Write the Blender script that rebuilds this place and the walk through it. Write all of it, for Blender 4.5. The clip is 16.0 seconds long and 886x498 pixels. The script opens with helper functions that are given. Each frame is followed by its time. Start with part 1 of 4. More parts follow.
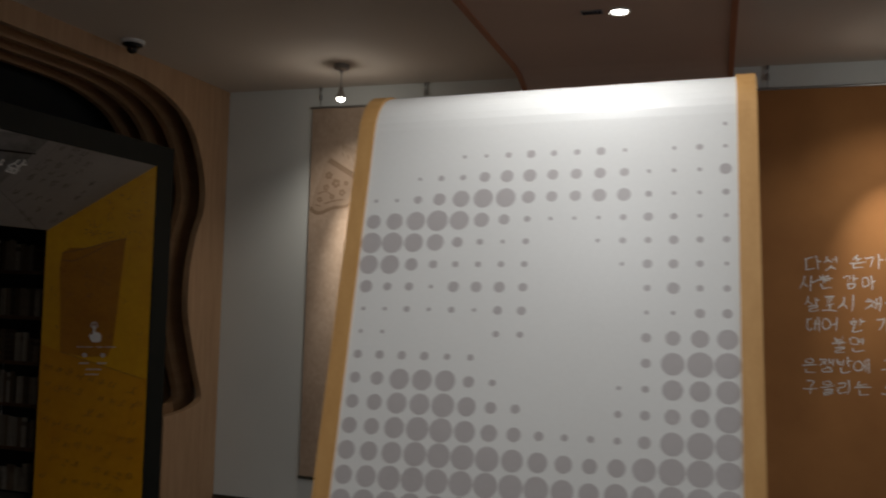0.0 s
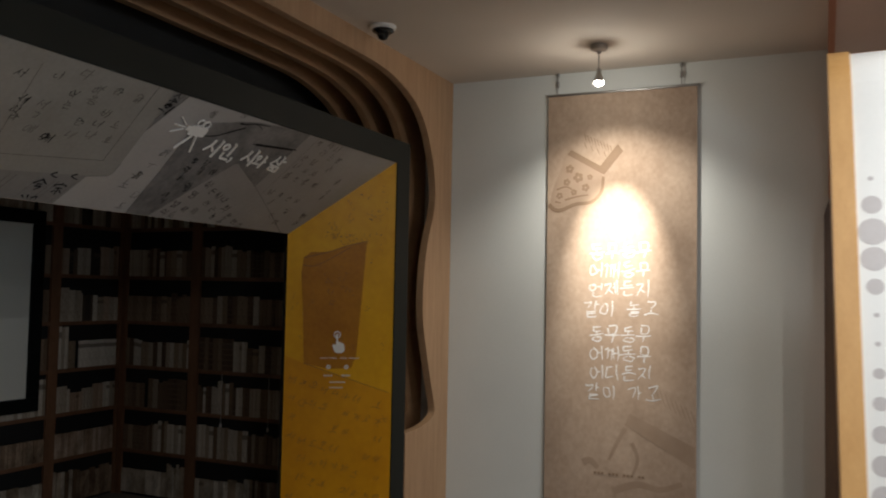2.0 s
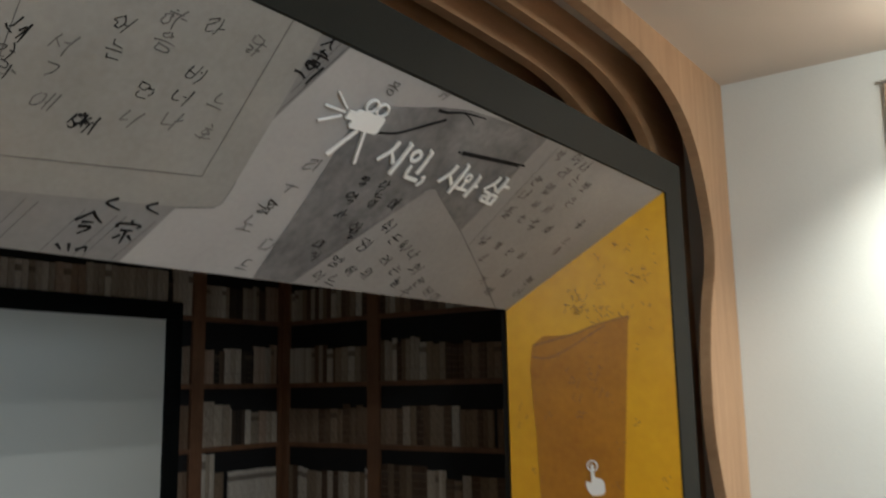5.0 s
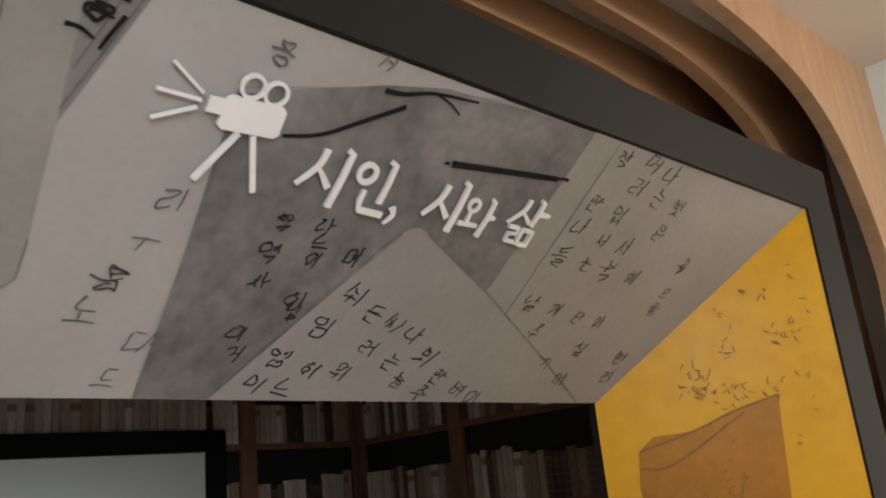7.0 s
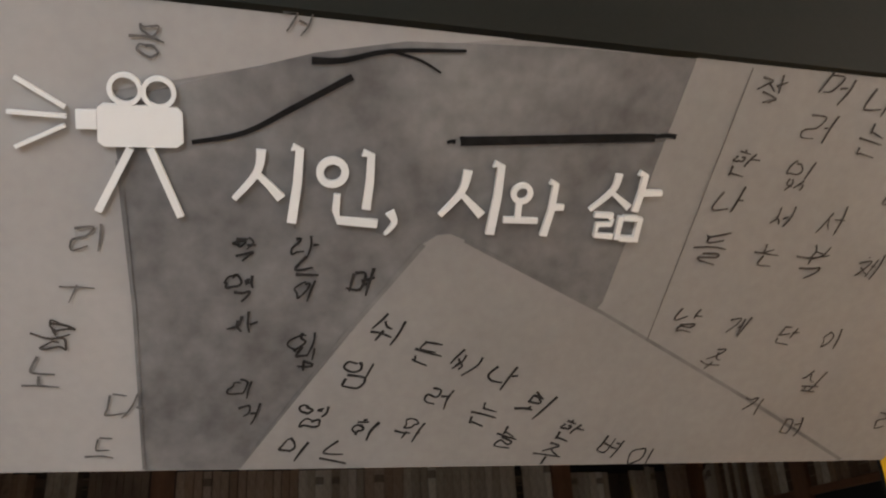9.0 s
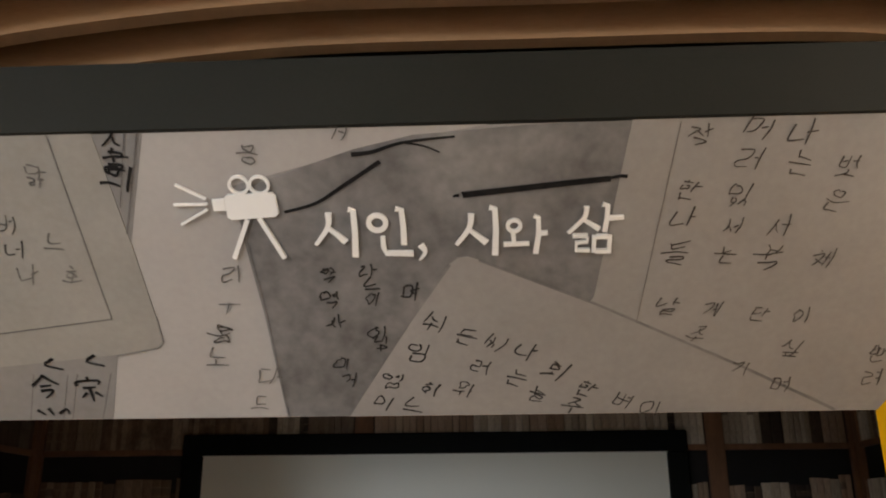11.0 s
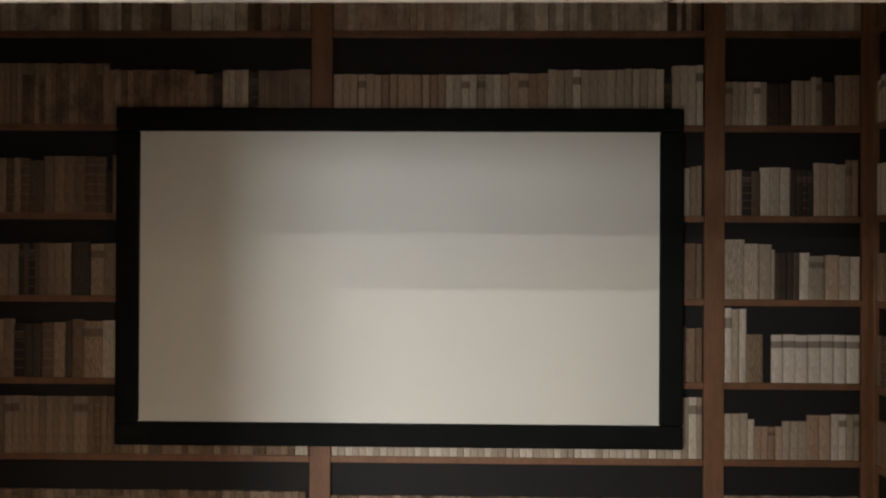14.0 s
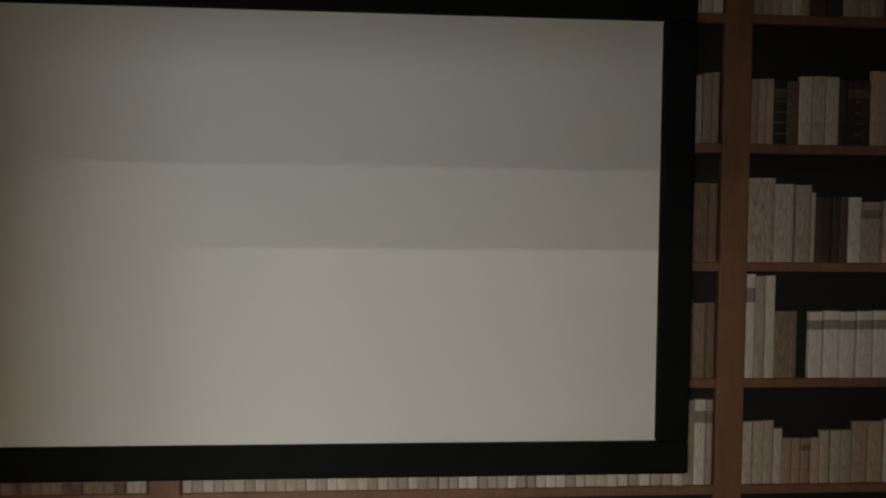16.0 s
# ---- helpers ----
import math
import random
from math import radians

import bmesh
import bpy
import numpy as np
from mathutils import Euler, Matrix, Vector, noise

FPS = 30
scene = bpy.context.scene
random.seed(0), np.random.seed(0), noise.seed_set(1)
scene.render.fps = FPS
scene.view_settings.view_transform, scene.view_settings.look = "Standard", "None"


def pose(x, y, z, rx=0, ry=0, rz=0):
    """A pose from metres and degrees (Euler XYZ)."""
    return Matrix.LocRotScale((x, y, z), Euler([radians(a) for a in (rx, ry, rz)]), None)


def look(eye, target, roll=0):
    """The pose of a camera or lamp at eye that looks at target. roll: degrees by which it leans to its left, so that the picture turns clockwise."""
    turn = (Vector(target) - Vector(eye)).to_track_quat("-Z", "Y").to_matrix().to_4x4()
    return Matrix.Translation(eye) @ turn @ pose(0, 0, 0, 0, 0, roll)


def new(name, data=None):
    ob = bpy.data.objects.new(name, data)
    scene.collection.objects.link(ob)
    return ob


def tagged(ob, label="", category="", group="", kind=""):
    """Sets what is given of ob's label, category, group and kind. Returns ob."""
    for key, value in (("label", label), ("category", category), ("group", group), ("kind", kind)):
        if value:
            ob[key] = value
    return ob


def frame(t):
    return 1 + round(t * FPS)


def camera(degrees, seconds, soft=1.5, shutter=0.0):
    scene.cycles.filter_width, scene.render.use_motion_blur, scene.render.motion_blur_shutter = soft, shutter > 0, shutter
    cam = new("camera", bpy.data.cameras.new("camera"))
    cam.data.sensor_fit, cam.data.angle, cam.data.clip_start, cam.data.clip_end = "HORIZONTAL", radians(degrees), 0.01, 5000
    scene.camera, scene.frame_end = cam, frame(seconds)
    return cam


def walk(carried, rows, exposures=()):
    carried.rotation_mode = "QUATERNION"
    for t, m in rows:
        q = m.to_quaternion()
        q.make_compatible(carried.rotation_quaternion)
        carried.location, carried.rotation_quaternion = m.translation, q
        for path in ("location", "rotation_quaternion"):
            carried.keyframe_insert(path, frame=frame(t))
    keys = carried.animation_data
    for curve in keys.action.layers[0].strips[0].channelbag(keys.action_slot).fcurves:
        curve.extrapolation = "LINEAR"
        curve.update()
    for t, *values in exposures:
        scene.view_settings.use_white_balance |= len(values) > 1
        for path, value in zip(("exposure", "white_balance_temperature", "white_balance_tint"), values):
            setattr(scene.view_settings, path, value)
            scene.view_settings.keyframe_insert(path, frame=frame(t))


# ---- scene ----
cam = camera(55.2, 16.0, soft=2.0, shutter=0.4)
PATH = [
    (0, (-0.03, 0.277, 1.672), (-0.644, 2.178, 1.77), 1.7),
    (0.5, (-0.324, 0.191, 1.668), (-1.009, 2.067, 1.779), 1.4),
    (1, (-0.588, 0.228, 1.63), (-1.327, 2.084, 1.737), 1.1),
    (1.5, (-0.868, 0.34, 1.636), (-1.683, 2.164, 1.74), 1.3),
    (2, (-1.196, 0.409, 1.641), (-2.018, 2.23, 1.746), 1.1),
    (2.5, (-1.442, 0.556, 1.628), (-2.267, 2.375, 1.727), 0.8),
    (3, (-1.66, 0.814, 1.626), (-2.511, 2.621, 1.723), 0.4),
    (3.5, (-1.882, 1.058, 1.635), (-2.776, 2.844, 1.74), 0.5),
    (4, (-2.087, 1.293, 1.632), (-3.051, 3.042, 1.74), 0.7),
    (4.5, (-2.239, 1.605, 1.663), (-3.311, 3.281, 1.875), 0.6),
    (5, (-2.418, 1.839, 1.68), (-3.569, 3.441, 2.006), -1.0),
    (5.2, (-2.491, 1.933, 1.712), (-3.646, 3.516, 2.112), -2.7),
    (7.3, (-2.776, 2.897, 1.77), (-4.167, 4.204, 2.368), -6.9),
    (7.5, (-2.781, 2.974, 1.757), (-4.192, 4.242, 2.39), -8.0),
    (8, (-2.717, 3.178, 1.777), (-4.28, 4.201, 2.492), -5.4),
    (8.5, (-2.739, 3.379, 1.759), (-4.456, 4.081, 2.506), -4.3),
    (9, (-2.796, 3.541, 1.768), (-4.576, 4.008, 2.553), -3.2),
    (9.2, (-2.778, 3.564, 1.8), (-4.591, 3.973, 2.54), -2.7),
    (11.3, (-2.146, 3.901, 1.724), (-4.051, 3.764, 2.318), 0.0),
    (11.5, (-2.103, 3.922, 1.713), (-4.023, 3.777, 2.253), 0.1),
    (12, (-2.054, 3.942, 1.686), (-4.001, 3.8, 2.121), 0.2),
    (12.5, (-2.083, 3.949, 1.651), (-4.055, 3.823, 1.958), 0.1),
    (13, (-2.204, 3.948, 1.621), (-4.19, 3.818, 1.816), 0.1),
    (13.5, (-2.487, 3.856, 1.596), (-4.484, 3.782, 1.681), 0.1),
    (14, (-2.770, 3.880, 1.566), (-4.769, 3.843, 1.576), 0.3),
    (14.5, (-3.071, 3.917, 1.558), (-5.069, 3.854, 1.522), 0.2),
    (15, (-3.361, 3.817, 1.484), (-5.361, 3.838, 1.468), 0.2),
    (15.5, (-3.629, 3.851, 1.528), (-5.625, 3.927, 1.456), 0.1),
    (16, (-3.922, 3.894, 1.519), (-5.913, 4.052, 1.431), 0.6),
]
EXPOSURES = [  # seconds, stops, kelvin, tint
    (0, -1.35, 6100, 10), (0.5, -1.2, 6100, 10), (1, -0.85, 5950, 10), (1.5, -0.4, 6050, 10), (2, 0.08, 6000, 8), (2.5, 0.44, 5820, 6), (3, 0.76, 5770, 5), (3.5, 0.9, 5700, 5), (4, 1.0, 5650, 4), (5, 1.38, 5800, 3),
    (7.5, 2.0, 6000, 8), (8, 1.98, 5980, 8), (9, 1.98, 6050, 10), (11.5, 1.98, 6450, 10), (12.5, 2.06, 6450, 10), (13, 2.4, 6430, 10), (13.5, 2.5, 6500, 10), (14, 2.68, 6700, 12), (14.5, 2.6, 6600, 11), (15, 2.2, 6600, 10), (16, 1.9, 6700, 10)]
walk(cam, [(t, look(eye, target, roll)) for t, eye, target, roll in PATH], EXPOSURES)

# ---- light: ceiling lamps of the hall and one added cool area light ----
world = bpy.data.worlds.new("world")
world.use_nodes = True
world.node_tree.nodes["Background"].inputs[0].default_value = (0.9, 0.95, 1.0, 1)
world.node_tree.nodes["Background"].inputs[1].default_value = 0.0
scene.world = world


def spot(name, eye, target, watts, size, blend=0.6, radius=0.03, colour=(1.0, 0.86, 0.70)):
    data = bpy.data.lights.new(name, "SPOT")
    data.energy, data.spot_size, data.spot_blend = watts, radians(size), blend
    data.shadow_soft_size, data.color = radius, colour
    ob = new(name, data)
    ob.matrix_world = look(eye, target)
    return ob


WARM, DAY = (1.0, 0.90, 0.76), (1.0, 0.96, 0.91)


def bulb_light(name, place, watts, colour):
    data = bpy.data.lights.new(name, "POINT")
    data.energy, data.shadow_soft_size, data.color = watts, 0.02, colour
    new(name, data).location = place


for x, k in ((-2.44, 1.0), (0.98, 0.45)):
    spot("banner_spot_light", (x, 5.415, 2.885), (x - 0.01, 5.95, 1.93), 300 * k, 41, 1.0, 0.02, WARM)
    spot("banner_spill_light", (x, 5.415, 2.885), (x, 5.80, 1.9), 62 * k, 120, 1.0, 0.02, WARM)
    bulb_light("banner_bulb_light", (x, 5.415, 2.885), 4.2 * k, WARM)
spot("ribbon_downlight_light", (-0.47, 4.18, 2.955), (-0.47, 4.18, 0), 45, 130, 0.8, 0.03, WARM)
spot("ribbon_downlight_light", (-0.42, 2.62, 2.955), (-0.42, 2.72, 0.9), 88, 130, 1.0, 0.04, DAY)
spot("hall_downlight_light", (1.5, 4.0, 3.13), (1.5, 4.0, 0), 34, 165, 0.4, 0.05, DAY)


def light_row(name, x, y, z, length, watts):
    """A row of ceiling lamps along y."""
    data = bpy.data.lights.new(name, "AREA")
    data.shape, data.size, data.size_y, data.energy, data.color = "RECTANGLE", 0.06, length, watts, DAY
    new(name, data).location = (x, y, z)


light_row("ribbon_light_row", -0.55, 1.15, 2.96, 0.7, 37)
light_row("hall_light_row", 3.1, 1.2, 3.13, 1.0, 70)
# broad cool light added on the unseen east side, of no known source
cool_fill = bpy.data.lights.new("cool_fill_light", "AREA")
cool_fill.shape, cool_fill.size, cool_fill.size_y, cool_fill.energy, cool_fill.color = "RECTANGLE", 2.6, 1.5, 74, (0.86, 0.93, 1.0)
new("cool_fill_light", cool_fill).matrix_world = look((6.03, 0.08, 1.65), (0, 0.08, 1.65))

# ---- materials ----


def material(name, dark, light, rough=0.6, scale=6.0, stretch=(1, 1, 1), bump=0.15, fine=60.0, metal=0.0, spread=(0.3, 0.7), spec=0.5):
    """A surface whose colour wanders between two tones at a coarse and a fine scale, with a fine relief."""
    m = bpy.data.materials.new(name)
    m.use_nodes = True
    t = m.node_tree
    b = t.nodes["Principled BSDF"]
    co = t.nodes.new("ShaderNodeTexCoord")
    mp = t.nodes.new("ShaderNodeMapping")
    mp.inputs["Scale"].default_value = stretch
    t.links.new(co.outputs["Object"], mp.inputs[0])
    n1, n2 = t.nodes.new("ShaderNodeTexNoise"), t.nodes.new("ShaderNodeTexNoise")
    for n, s, d in ((n1, scale, 4), (n2, fine, 3)):
        n.inputs["Scale"].default_value, n.inputs["Detail"].default_value = s, d
        t.links.new(mp.outputs[0], n.inputs["Vector"])
    mix = t.nodes.new("ShaderNodeMix")
    mix.inputs[0].default_value = 0.35
    t.links.new(n1.outputs[0], mix.inputs[2]), t.links.new(n2.outputs[0], mix.inputs[3])
    r = t.nodes.new("ShaderNodeValToRGB")
    r.color_ramp.elements[0].position, r.color_ramp.elements[1].position = spread
    r.color_ramp.elements[0].color, r.color_ramp.elements[1].color = (*dark, 1), (*light, 1)
    t.links.new(mix.outputs[0], r.inputs[0]), t.links.new(r.outputs[0], b.inputs["Base Color"])
    b.inputs["Roughness"].default_value, b.inputs["Metallic"].default_value = rough, metal
    b.inputs["Specular IOR Level"].default_value = spec
    if bump:
        k = t.nodes.new("ShaderNodeBump")
        k.inputs["Strength"].default_value, k.inputs["Distance"].default_value = bump, 0.003
        t.links.new(n2.outputs[0], k.inputs["Height"]), t.links.new(k.outputs[0], b.inputs["Normal"])
    return m


def glowing(name, colour, strength):
    m = bpy.data.materials.new(name)
    m.use_nodes = True
    b = m.node_tree.nodes["Principled BSDF"]
    b.inputs["Base Color"].default_value = (*colour, 1)
    b.inputs["Emission Color"].default_value, b.inputs["Emission Strength"].default_value = (*colour, 1), strength
    return m


def book_paint(name, low, high, middle, titled=0.09, worn_to=0.29):
    """Old spines: each book takes its own tone, with rubbed and stained patches, and some a title band."""
    m = material(name, (worn_to, worn_to * 0.92, worn_to * 0.83), (1, 1, 1), 0.8, 14, (1, 1, 0.6), 0.2, 75, spread=(0.30, 0.60))
    t = m.node_tree
    b = t.nodes["Principled BSDF"]
    ramp = next(n for n in t.nodes if n.type == "VALTORGB")
    oi, ge = t.nodes.new("ShaderNodeObjectInfo"), t.nodes.new("ShaderNodeNewGeometry")
    add, fr = t.nodes.new("ShaderNodeMath"), t.nodes.new("ShaderNodeMath")
    add.operation, fr.operation = "ADD", "FRACT"
    t.links.new(oi.outputs["Random"], add.inputs[0]), t.links.new(ge.outputs["Random Per Island"], add.inputs[1])
    t.links.new(add.outputs[0], fr.inputs[0])
    tone = t.nodes.new("ShaderNodeValToRGB")
    cr = tone.color_ramp
    cr.elements[0].color, cr.elements[1].color = (*low, 1), (*high, 1)
    for k, c in enumerate(middle):
        cr.elements.new((k + 1) / (len(middle) + 1)).color = (*c, 1)
    t.links.new(fr.outputs[0], tone.inputs[0])
    mul = t.nodes.new("ShaderNodeMix")
    mul.data_type, mul.blend_type = "RGBA", "MULTIPLY"
    mul.inputs[0].default_value = 1.0
    t.links.new(tone.outputs[0], mul.inputs[6]), t.links.new(ramp.outputs[0], mul.inputs[7])
    # a darker title band near the head of some spines
    co = t.nodes.new("ShaderNodeTexCoord")
    sep = t.nodes.new("ShaderNodeSeparateXYZ")
    t.links.new(co.outputs["Generated"], sep.inputs[0])
    band = t.nodes.new("ShaderNodeMath")
    band.operation = "COMPARE"
    band.inputs[1].default_value, band.inputs[2].default_value = 0.80, 0.07
    t.links.new(sep.outputs[2], band.inputs[0])
    some = t.nodes.new("ShaderNodeMath")
    some.operation = "COMPARE"
    some.inputs[1].default_value, some.inputs[2].default_value = 0.72, titled
    t.links.new(oi.outputs["Random"], some.inputs[0])
    both = t.nodes.new("ShaderNodeMath")
    both.operation = "MULTIPLY"
    t.links.new(band.outputs[0], both.inputs[0]), t.links.new(some.outputs[0], both.inputs[1])
    over = t.nodes.new("ShaderNodeMix")
    over.data_type = "RGBA"
    over.inputs[7].default_value = (0.10, 0.07, 0.05, 1)
    scale = t.nodes.new("ShaderNodeMath")
    scale.operation = "MULTIPLY"
    scale.inputs[1].default_value = 0.7
    t.links.new(both.outputs[0], scale.inputs[0]), t.links.new(scale.outputs[0], over.inputs[0])
    t.links.new(mul.outputs[2], over.inputs[6])
    # pale rubbed ribs across every third spine, spaced along its height
    comb, edge, third, worn = (t.nodes.new("ShaderNodeMath") for _ in range(4))
    comb.operation, edge.operation, third.operation, worn.operation = "PINGPONG", "LESS_THAN", "LESS_THAN", "MULTIPLY"
    comb.inputs[1].default_value, edge.inputs[1].default_value, third.inputs[1].default_value = 0.085, 0.009, 0.20
    t.links.new(sep.outputs[2], comb.inputs[0]), t.links.new(comb.outputs[0], edge.inputs[0])
    t.links.new(fr.outputs[0], third.inputs[0])
    t.links.new(edge.outputs[0], worn.inputs[0]), t.links.new(third.outputs[0], worn.inputs[1])
    half, ribs = t.nodes.new("ShaderNodeMath"), t.nodes.new("ShaderNodeMix")
    half.operation, half.inputs[1].default_value = "MULTIPLY", 0.30
    t.links.new(worn.outputs[0], half.inputs[0])
    ribs.data_type = "RGBA"
    ribs.inputs[7].default_value = (0.40, 0.31, 0.20, 1)
    t.links.new(half.outputs[0], ribs.inputs[0]), t.links.new(over.outputs[2], ribs.inputs[6])
    t.links.new(ribs.outputs[2], b.inputs["Base Color"])
    return m


VENEER = material("oak_veneer", (0.36, 0.21, 0.108), (0.50, 0.318, 0.178), 0.5, 3.0, (1, 9, 0.6), 0.08, 30)
PLATE = material("oak_plate", (0.34, 0.185, 0.085), (0.46, 0.27, 0.135), 0.55, 3.0, (1, 1, 6), 0.08, 30)
HONEY = material("honey_edge_wood", (0.50, 0.27, 0.085), (0.62, 0.36, 0.13), 0.5, 4.0, (6, 6, 0.6), 0.06, 40)
WHITE = material("white_wall_paint", (0.645, 0.66, 0.63), (0.725, 0.74, 0.71), 0.75, 1.2, (1, 1, 1), 0.08, 160)
CEILING = material("warm_ceiling_paint", (0.56, 0.50, 0.43), (0.63, 0.56, 0.48), 0.85, 1.0, (1, 1, 1), 0.06, 140)
RIBBON = material("terracotta_paint", (0.52, 0.36, 0.27), (0.60, 0.43, 0.33), 0.8, 1.5, (1, 1, 1), 0.06, 120)
RIBBON_EDGE = material("terracotta_edge", (0.34, 0.125, 0.055), (0.42, 0.165, 0.075), 0.6, 3.0, (1, 1, 1), 0.05, 80)
FRAME_GREY = material("dark_grey_laminate", (0.0105, 0.0120, 0.0095), (0.0150, 0.0165, 0.0135), 0.6, 3.0, (1, 1, 1), 0.04, 120, spec=0.2)
YELLOW = material("mustard_print", (0.59, 0.288, 0.0), (0.74, 0.410, 0.002), 0.30, 2.2, (1, 1, 1), 0.05, 22, spec=0.22)
YELLOW_DEEP = material("deep_mustard_print", (0.53, 0.228, 0.0), (0.68, 0.325, 0.002), 0.30, 2.6, (1, 1, 1), 0.05, 22, spec=0.22)
OCHRE = material("brown_paper_print", (0.34, 0.134, 0.003), (0.47, 0.203, 0.006), 0.32, 5.0, (1, 1, 1), 0.04, 40, spec=0.22)
OCHRE_INK = material("brown_ink", (0.16, 0.07, 0.008), (0.24, 0.11, 0.012), 0.5, 20, (1, 1, 1), 0, 60)
PAPER = material("manuscript_print", (0.25, 0.238, 0.227), (0.325, 0.311, 0.297), 0.7, 3.5, (1, 1, 1), 0.05, 60)
PAPER_AGED = material("aged_manuscript_print", (0.235, 0.225, 0.203), (0.315, 0.302, 0.276), 0.7, 4.5, (1, 1, 1), 0.05, 60)
PAPER_PALE = material("pale_manuscript_print", (0.345, 0.33, 0.315), (0.41, 0.395, 0.375), 0.7, 3.5, (1, 1, 1), 0.05, 60)
PAPER_DARK = material("grey_manuscript_print", (0.100, 0.097, 0.095), (0.235, 0.228, 0.222), 0.7, 6.0, (1, 1, 1), 0.05, 34, spread=(0.34, 0.66))
PAPER_MID = material("shaded_paper_print", (0.19, 0.182, 0.174), (0.245, 0.236, 0.226), 0.7, 6.0, (1, 1, 1), 0.05, 50)
INK = material("black_ink_print", (0.007, 0.007, 0.007), (0.022, 0.02, 0.02), 0.7, 30, (1, 1, 1), 0, 90, spec=0.1)
INK_PEN = material("pen_ink_print", (0.016, 0.015, 0.014), (0.050, 0.046, 0.044), 0.7, 30, (1, 1, 1), 0, 90, spec=0.1)
INK_BROWN = material("brown_black_ink_print", (0.040, 0.034, 0.030), (0.105, 0.092, 0.082), 0.7, 30, (1, 1, 1), 0, 90, spec=0.1)
INK_PALE = material("faded_ink_print", (0.085, 0.080, 0.075), (0.175, 0.163, 0.153), 0.7, 30, (1, 1, 1), 0, 90, spec=0.1)
ACRYLIC = material("white_acrylic", (0.84, 0.84, 0.82), (0.88, 0.88, 0.86), 0.4, 5, (1, 1, 1), 0, 60)
CLOTH = material("kraft_banner_cloth", (0.335, 0.235, 0.162), (0.50, 0.375, 0.275), 0.85, 3.4, (1, 1, 0.8), 0.12, 40, spread=(0.33, 0.68))
CLOTH_AMBER = material("amber_banner_cloth", (0.30, 0.125, 0.035), (0.44, 0.20, 0.06), 0.85, 2.6, (1, 1, 1), 0.12, 260)
CLOTH_INK = material("tan_banner_print", (0.215, 0.138, 0.083), (0.275, 0.185, 0.120), 0.85, 9, (1, 1, 1), 0.05, 200)
CLOTH_FAINT = material("faint_banner_print", (0.32, 0.22, 0.15), (0.40, 0.29, 0.205), 0.85, 9, (1, 1, 1), 0.05, 200)
CHALK = material("white_brush_print", (0.64, 0.62, 0.60), (0.72, 0.70, 0.68), 0.8, 20, (1, 1, 1), 0, 90)
PANEL_WHITE = material("satin_white_film", (0.72, 0.72, 0.69), (0.77, 0.77, 0.74), 0.40, 1.5, (1, 1, 1), 0.015, 90)
DOT = material("grey_halftone_print", (0.45, 0.42, 0.41), (0.50, 0.47, 0.46), 0.40, 10, (1, 1, 1), 0, 90)
SCREEN = material("projection_fabric", (0.72, 0.725, 0.665), (0.765, 0.77, 0.71), 0.85, 0.8, (1, 1, 1), 0.03, 400)
VELVET = material("black_velvet", (0.004, 0.005, 0.005), (0.008, 0.009, 0.008), 0.75, 8, (1, 1, 1), 0.1, 300, spec=0.12)
SHELF = material("walnut_shelf", (0.14, 0.066, 0.033), (0.23, 0.113, 0.057), 0.6, 5, (3, 3, 0.7), 0.1, 40)
# near-black: the shade of deep shelves is put into this colour
SHELF_SHADE = material("shaded_shelf_back", (0.005, 0.005, 0.005), (0.010, 0.009, 0.009), 0.8, 4, (1, 1, 1), 0.05, 60)
BOOK = book_paint("old_book_spines", (0.09, 0.05, 0.03), (0.70, 0.64, 0.55), ((0.18, 0.115, 0.07), (0.31, 0.23, 0.155), (0.46, 0.385, 0.30)))
BOOK_PALE = book_paint("pale_paper_spines", (0.38, 0.32, 0.25), (0.74, 0.69, 0.60), ((0.52, 0.45, 0.36),), worn_to=0.4)
BOOK_SET = book_paint("white_series_spines", (0.70, 0.66, 0.59), (0.78, 0.74, 0.67), (), 1.0, 0.6)
BOOK_BROWN = book_paint("brown_cloth_spines", (0.16, 0.10, 0.062), (0.38, 0.285, 0.20), ((0.27, 0.185, 0.12),))
BOOK_TAN = book_paint("reddish_tan_spines", (0.34, 0.235, 0.165), (0.56, 0.44, 0.34), ((0.44, 0.325, 0.24),), worn_to=0.42)
BOOK_DARK = book_paint("dark_leather_spines", (0.028, 0.022, 0.018), (0.15, 0.105, 0.07), ((0.07, 0.05, 0.035),), 0.3)
DARK = material("black_board", (0.012, 0.012, 0.011), (0.02, 0.02, 0.018), 0.8, 4, (1, 1, 1), 0.03, 60)
FLOOR = material("brown_vinyl_floor", (0.19, 0.165, 0.14), (0.27, 0.24, 0.21), 0.45, 3, (1, 6, 1), 0.05, 40)
BASE = material("dark_skirting", (0.03, 0.028, 0.008), (0.045, 0.042, 0.04), 0.5, 6, (1, 1, 1), 0.03, 60)
CHROME = material("brushed_metal", (0.32, 0.31, 0.30), (0.42, 0.41, 0.40), 0.38, 12, (1, 1, 1), 0.03, 120, metal=0.9)
WHITE_PLASTIC = material("white_plastic", (0.70, 0.69, 0.66), (0.76, 0.75, 0.72), 0.4, 5, (1, 1, 1), 0, 60)
BLACK_GLOSS = material("smoked_dome", (0.006, 0.006, 0.006), (0.010, 0.010, 0.010), 0.12, 5, (1, 1, 1), 0, 60)
BLUE = material("blue_print", (0.005, 0.04, 0.17), (0.01, 0.06, 0.24), 0.5, 3, (1, 1, 1), 0.03, 60)
BULB = glowing("lit_bulb", (1.0, 0.93, 0.80), 30)

# ---- mesh helpers ----


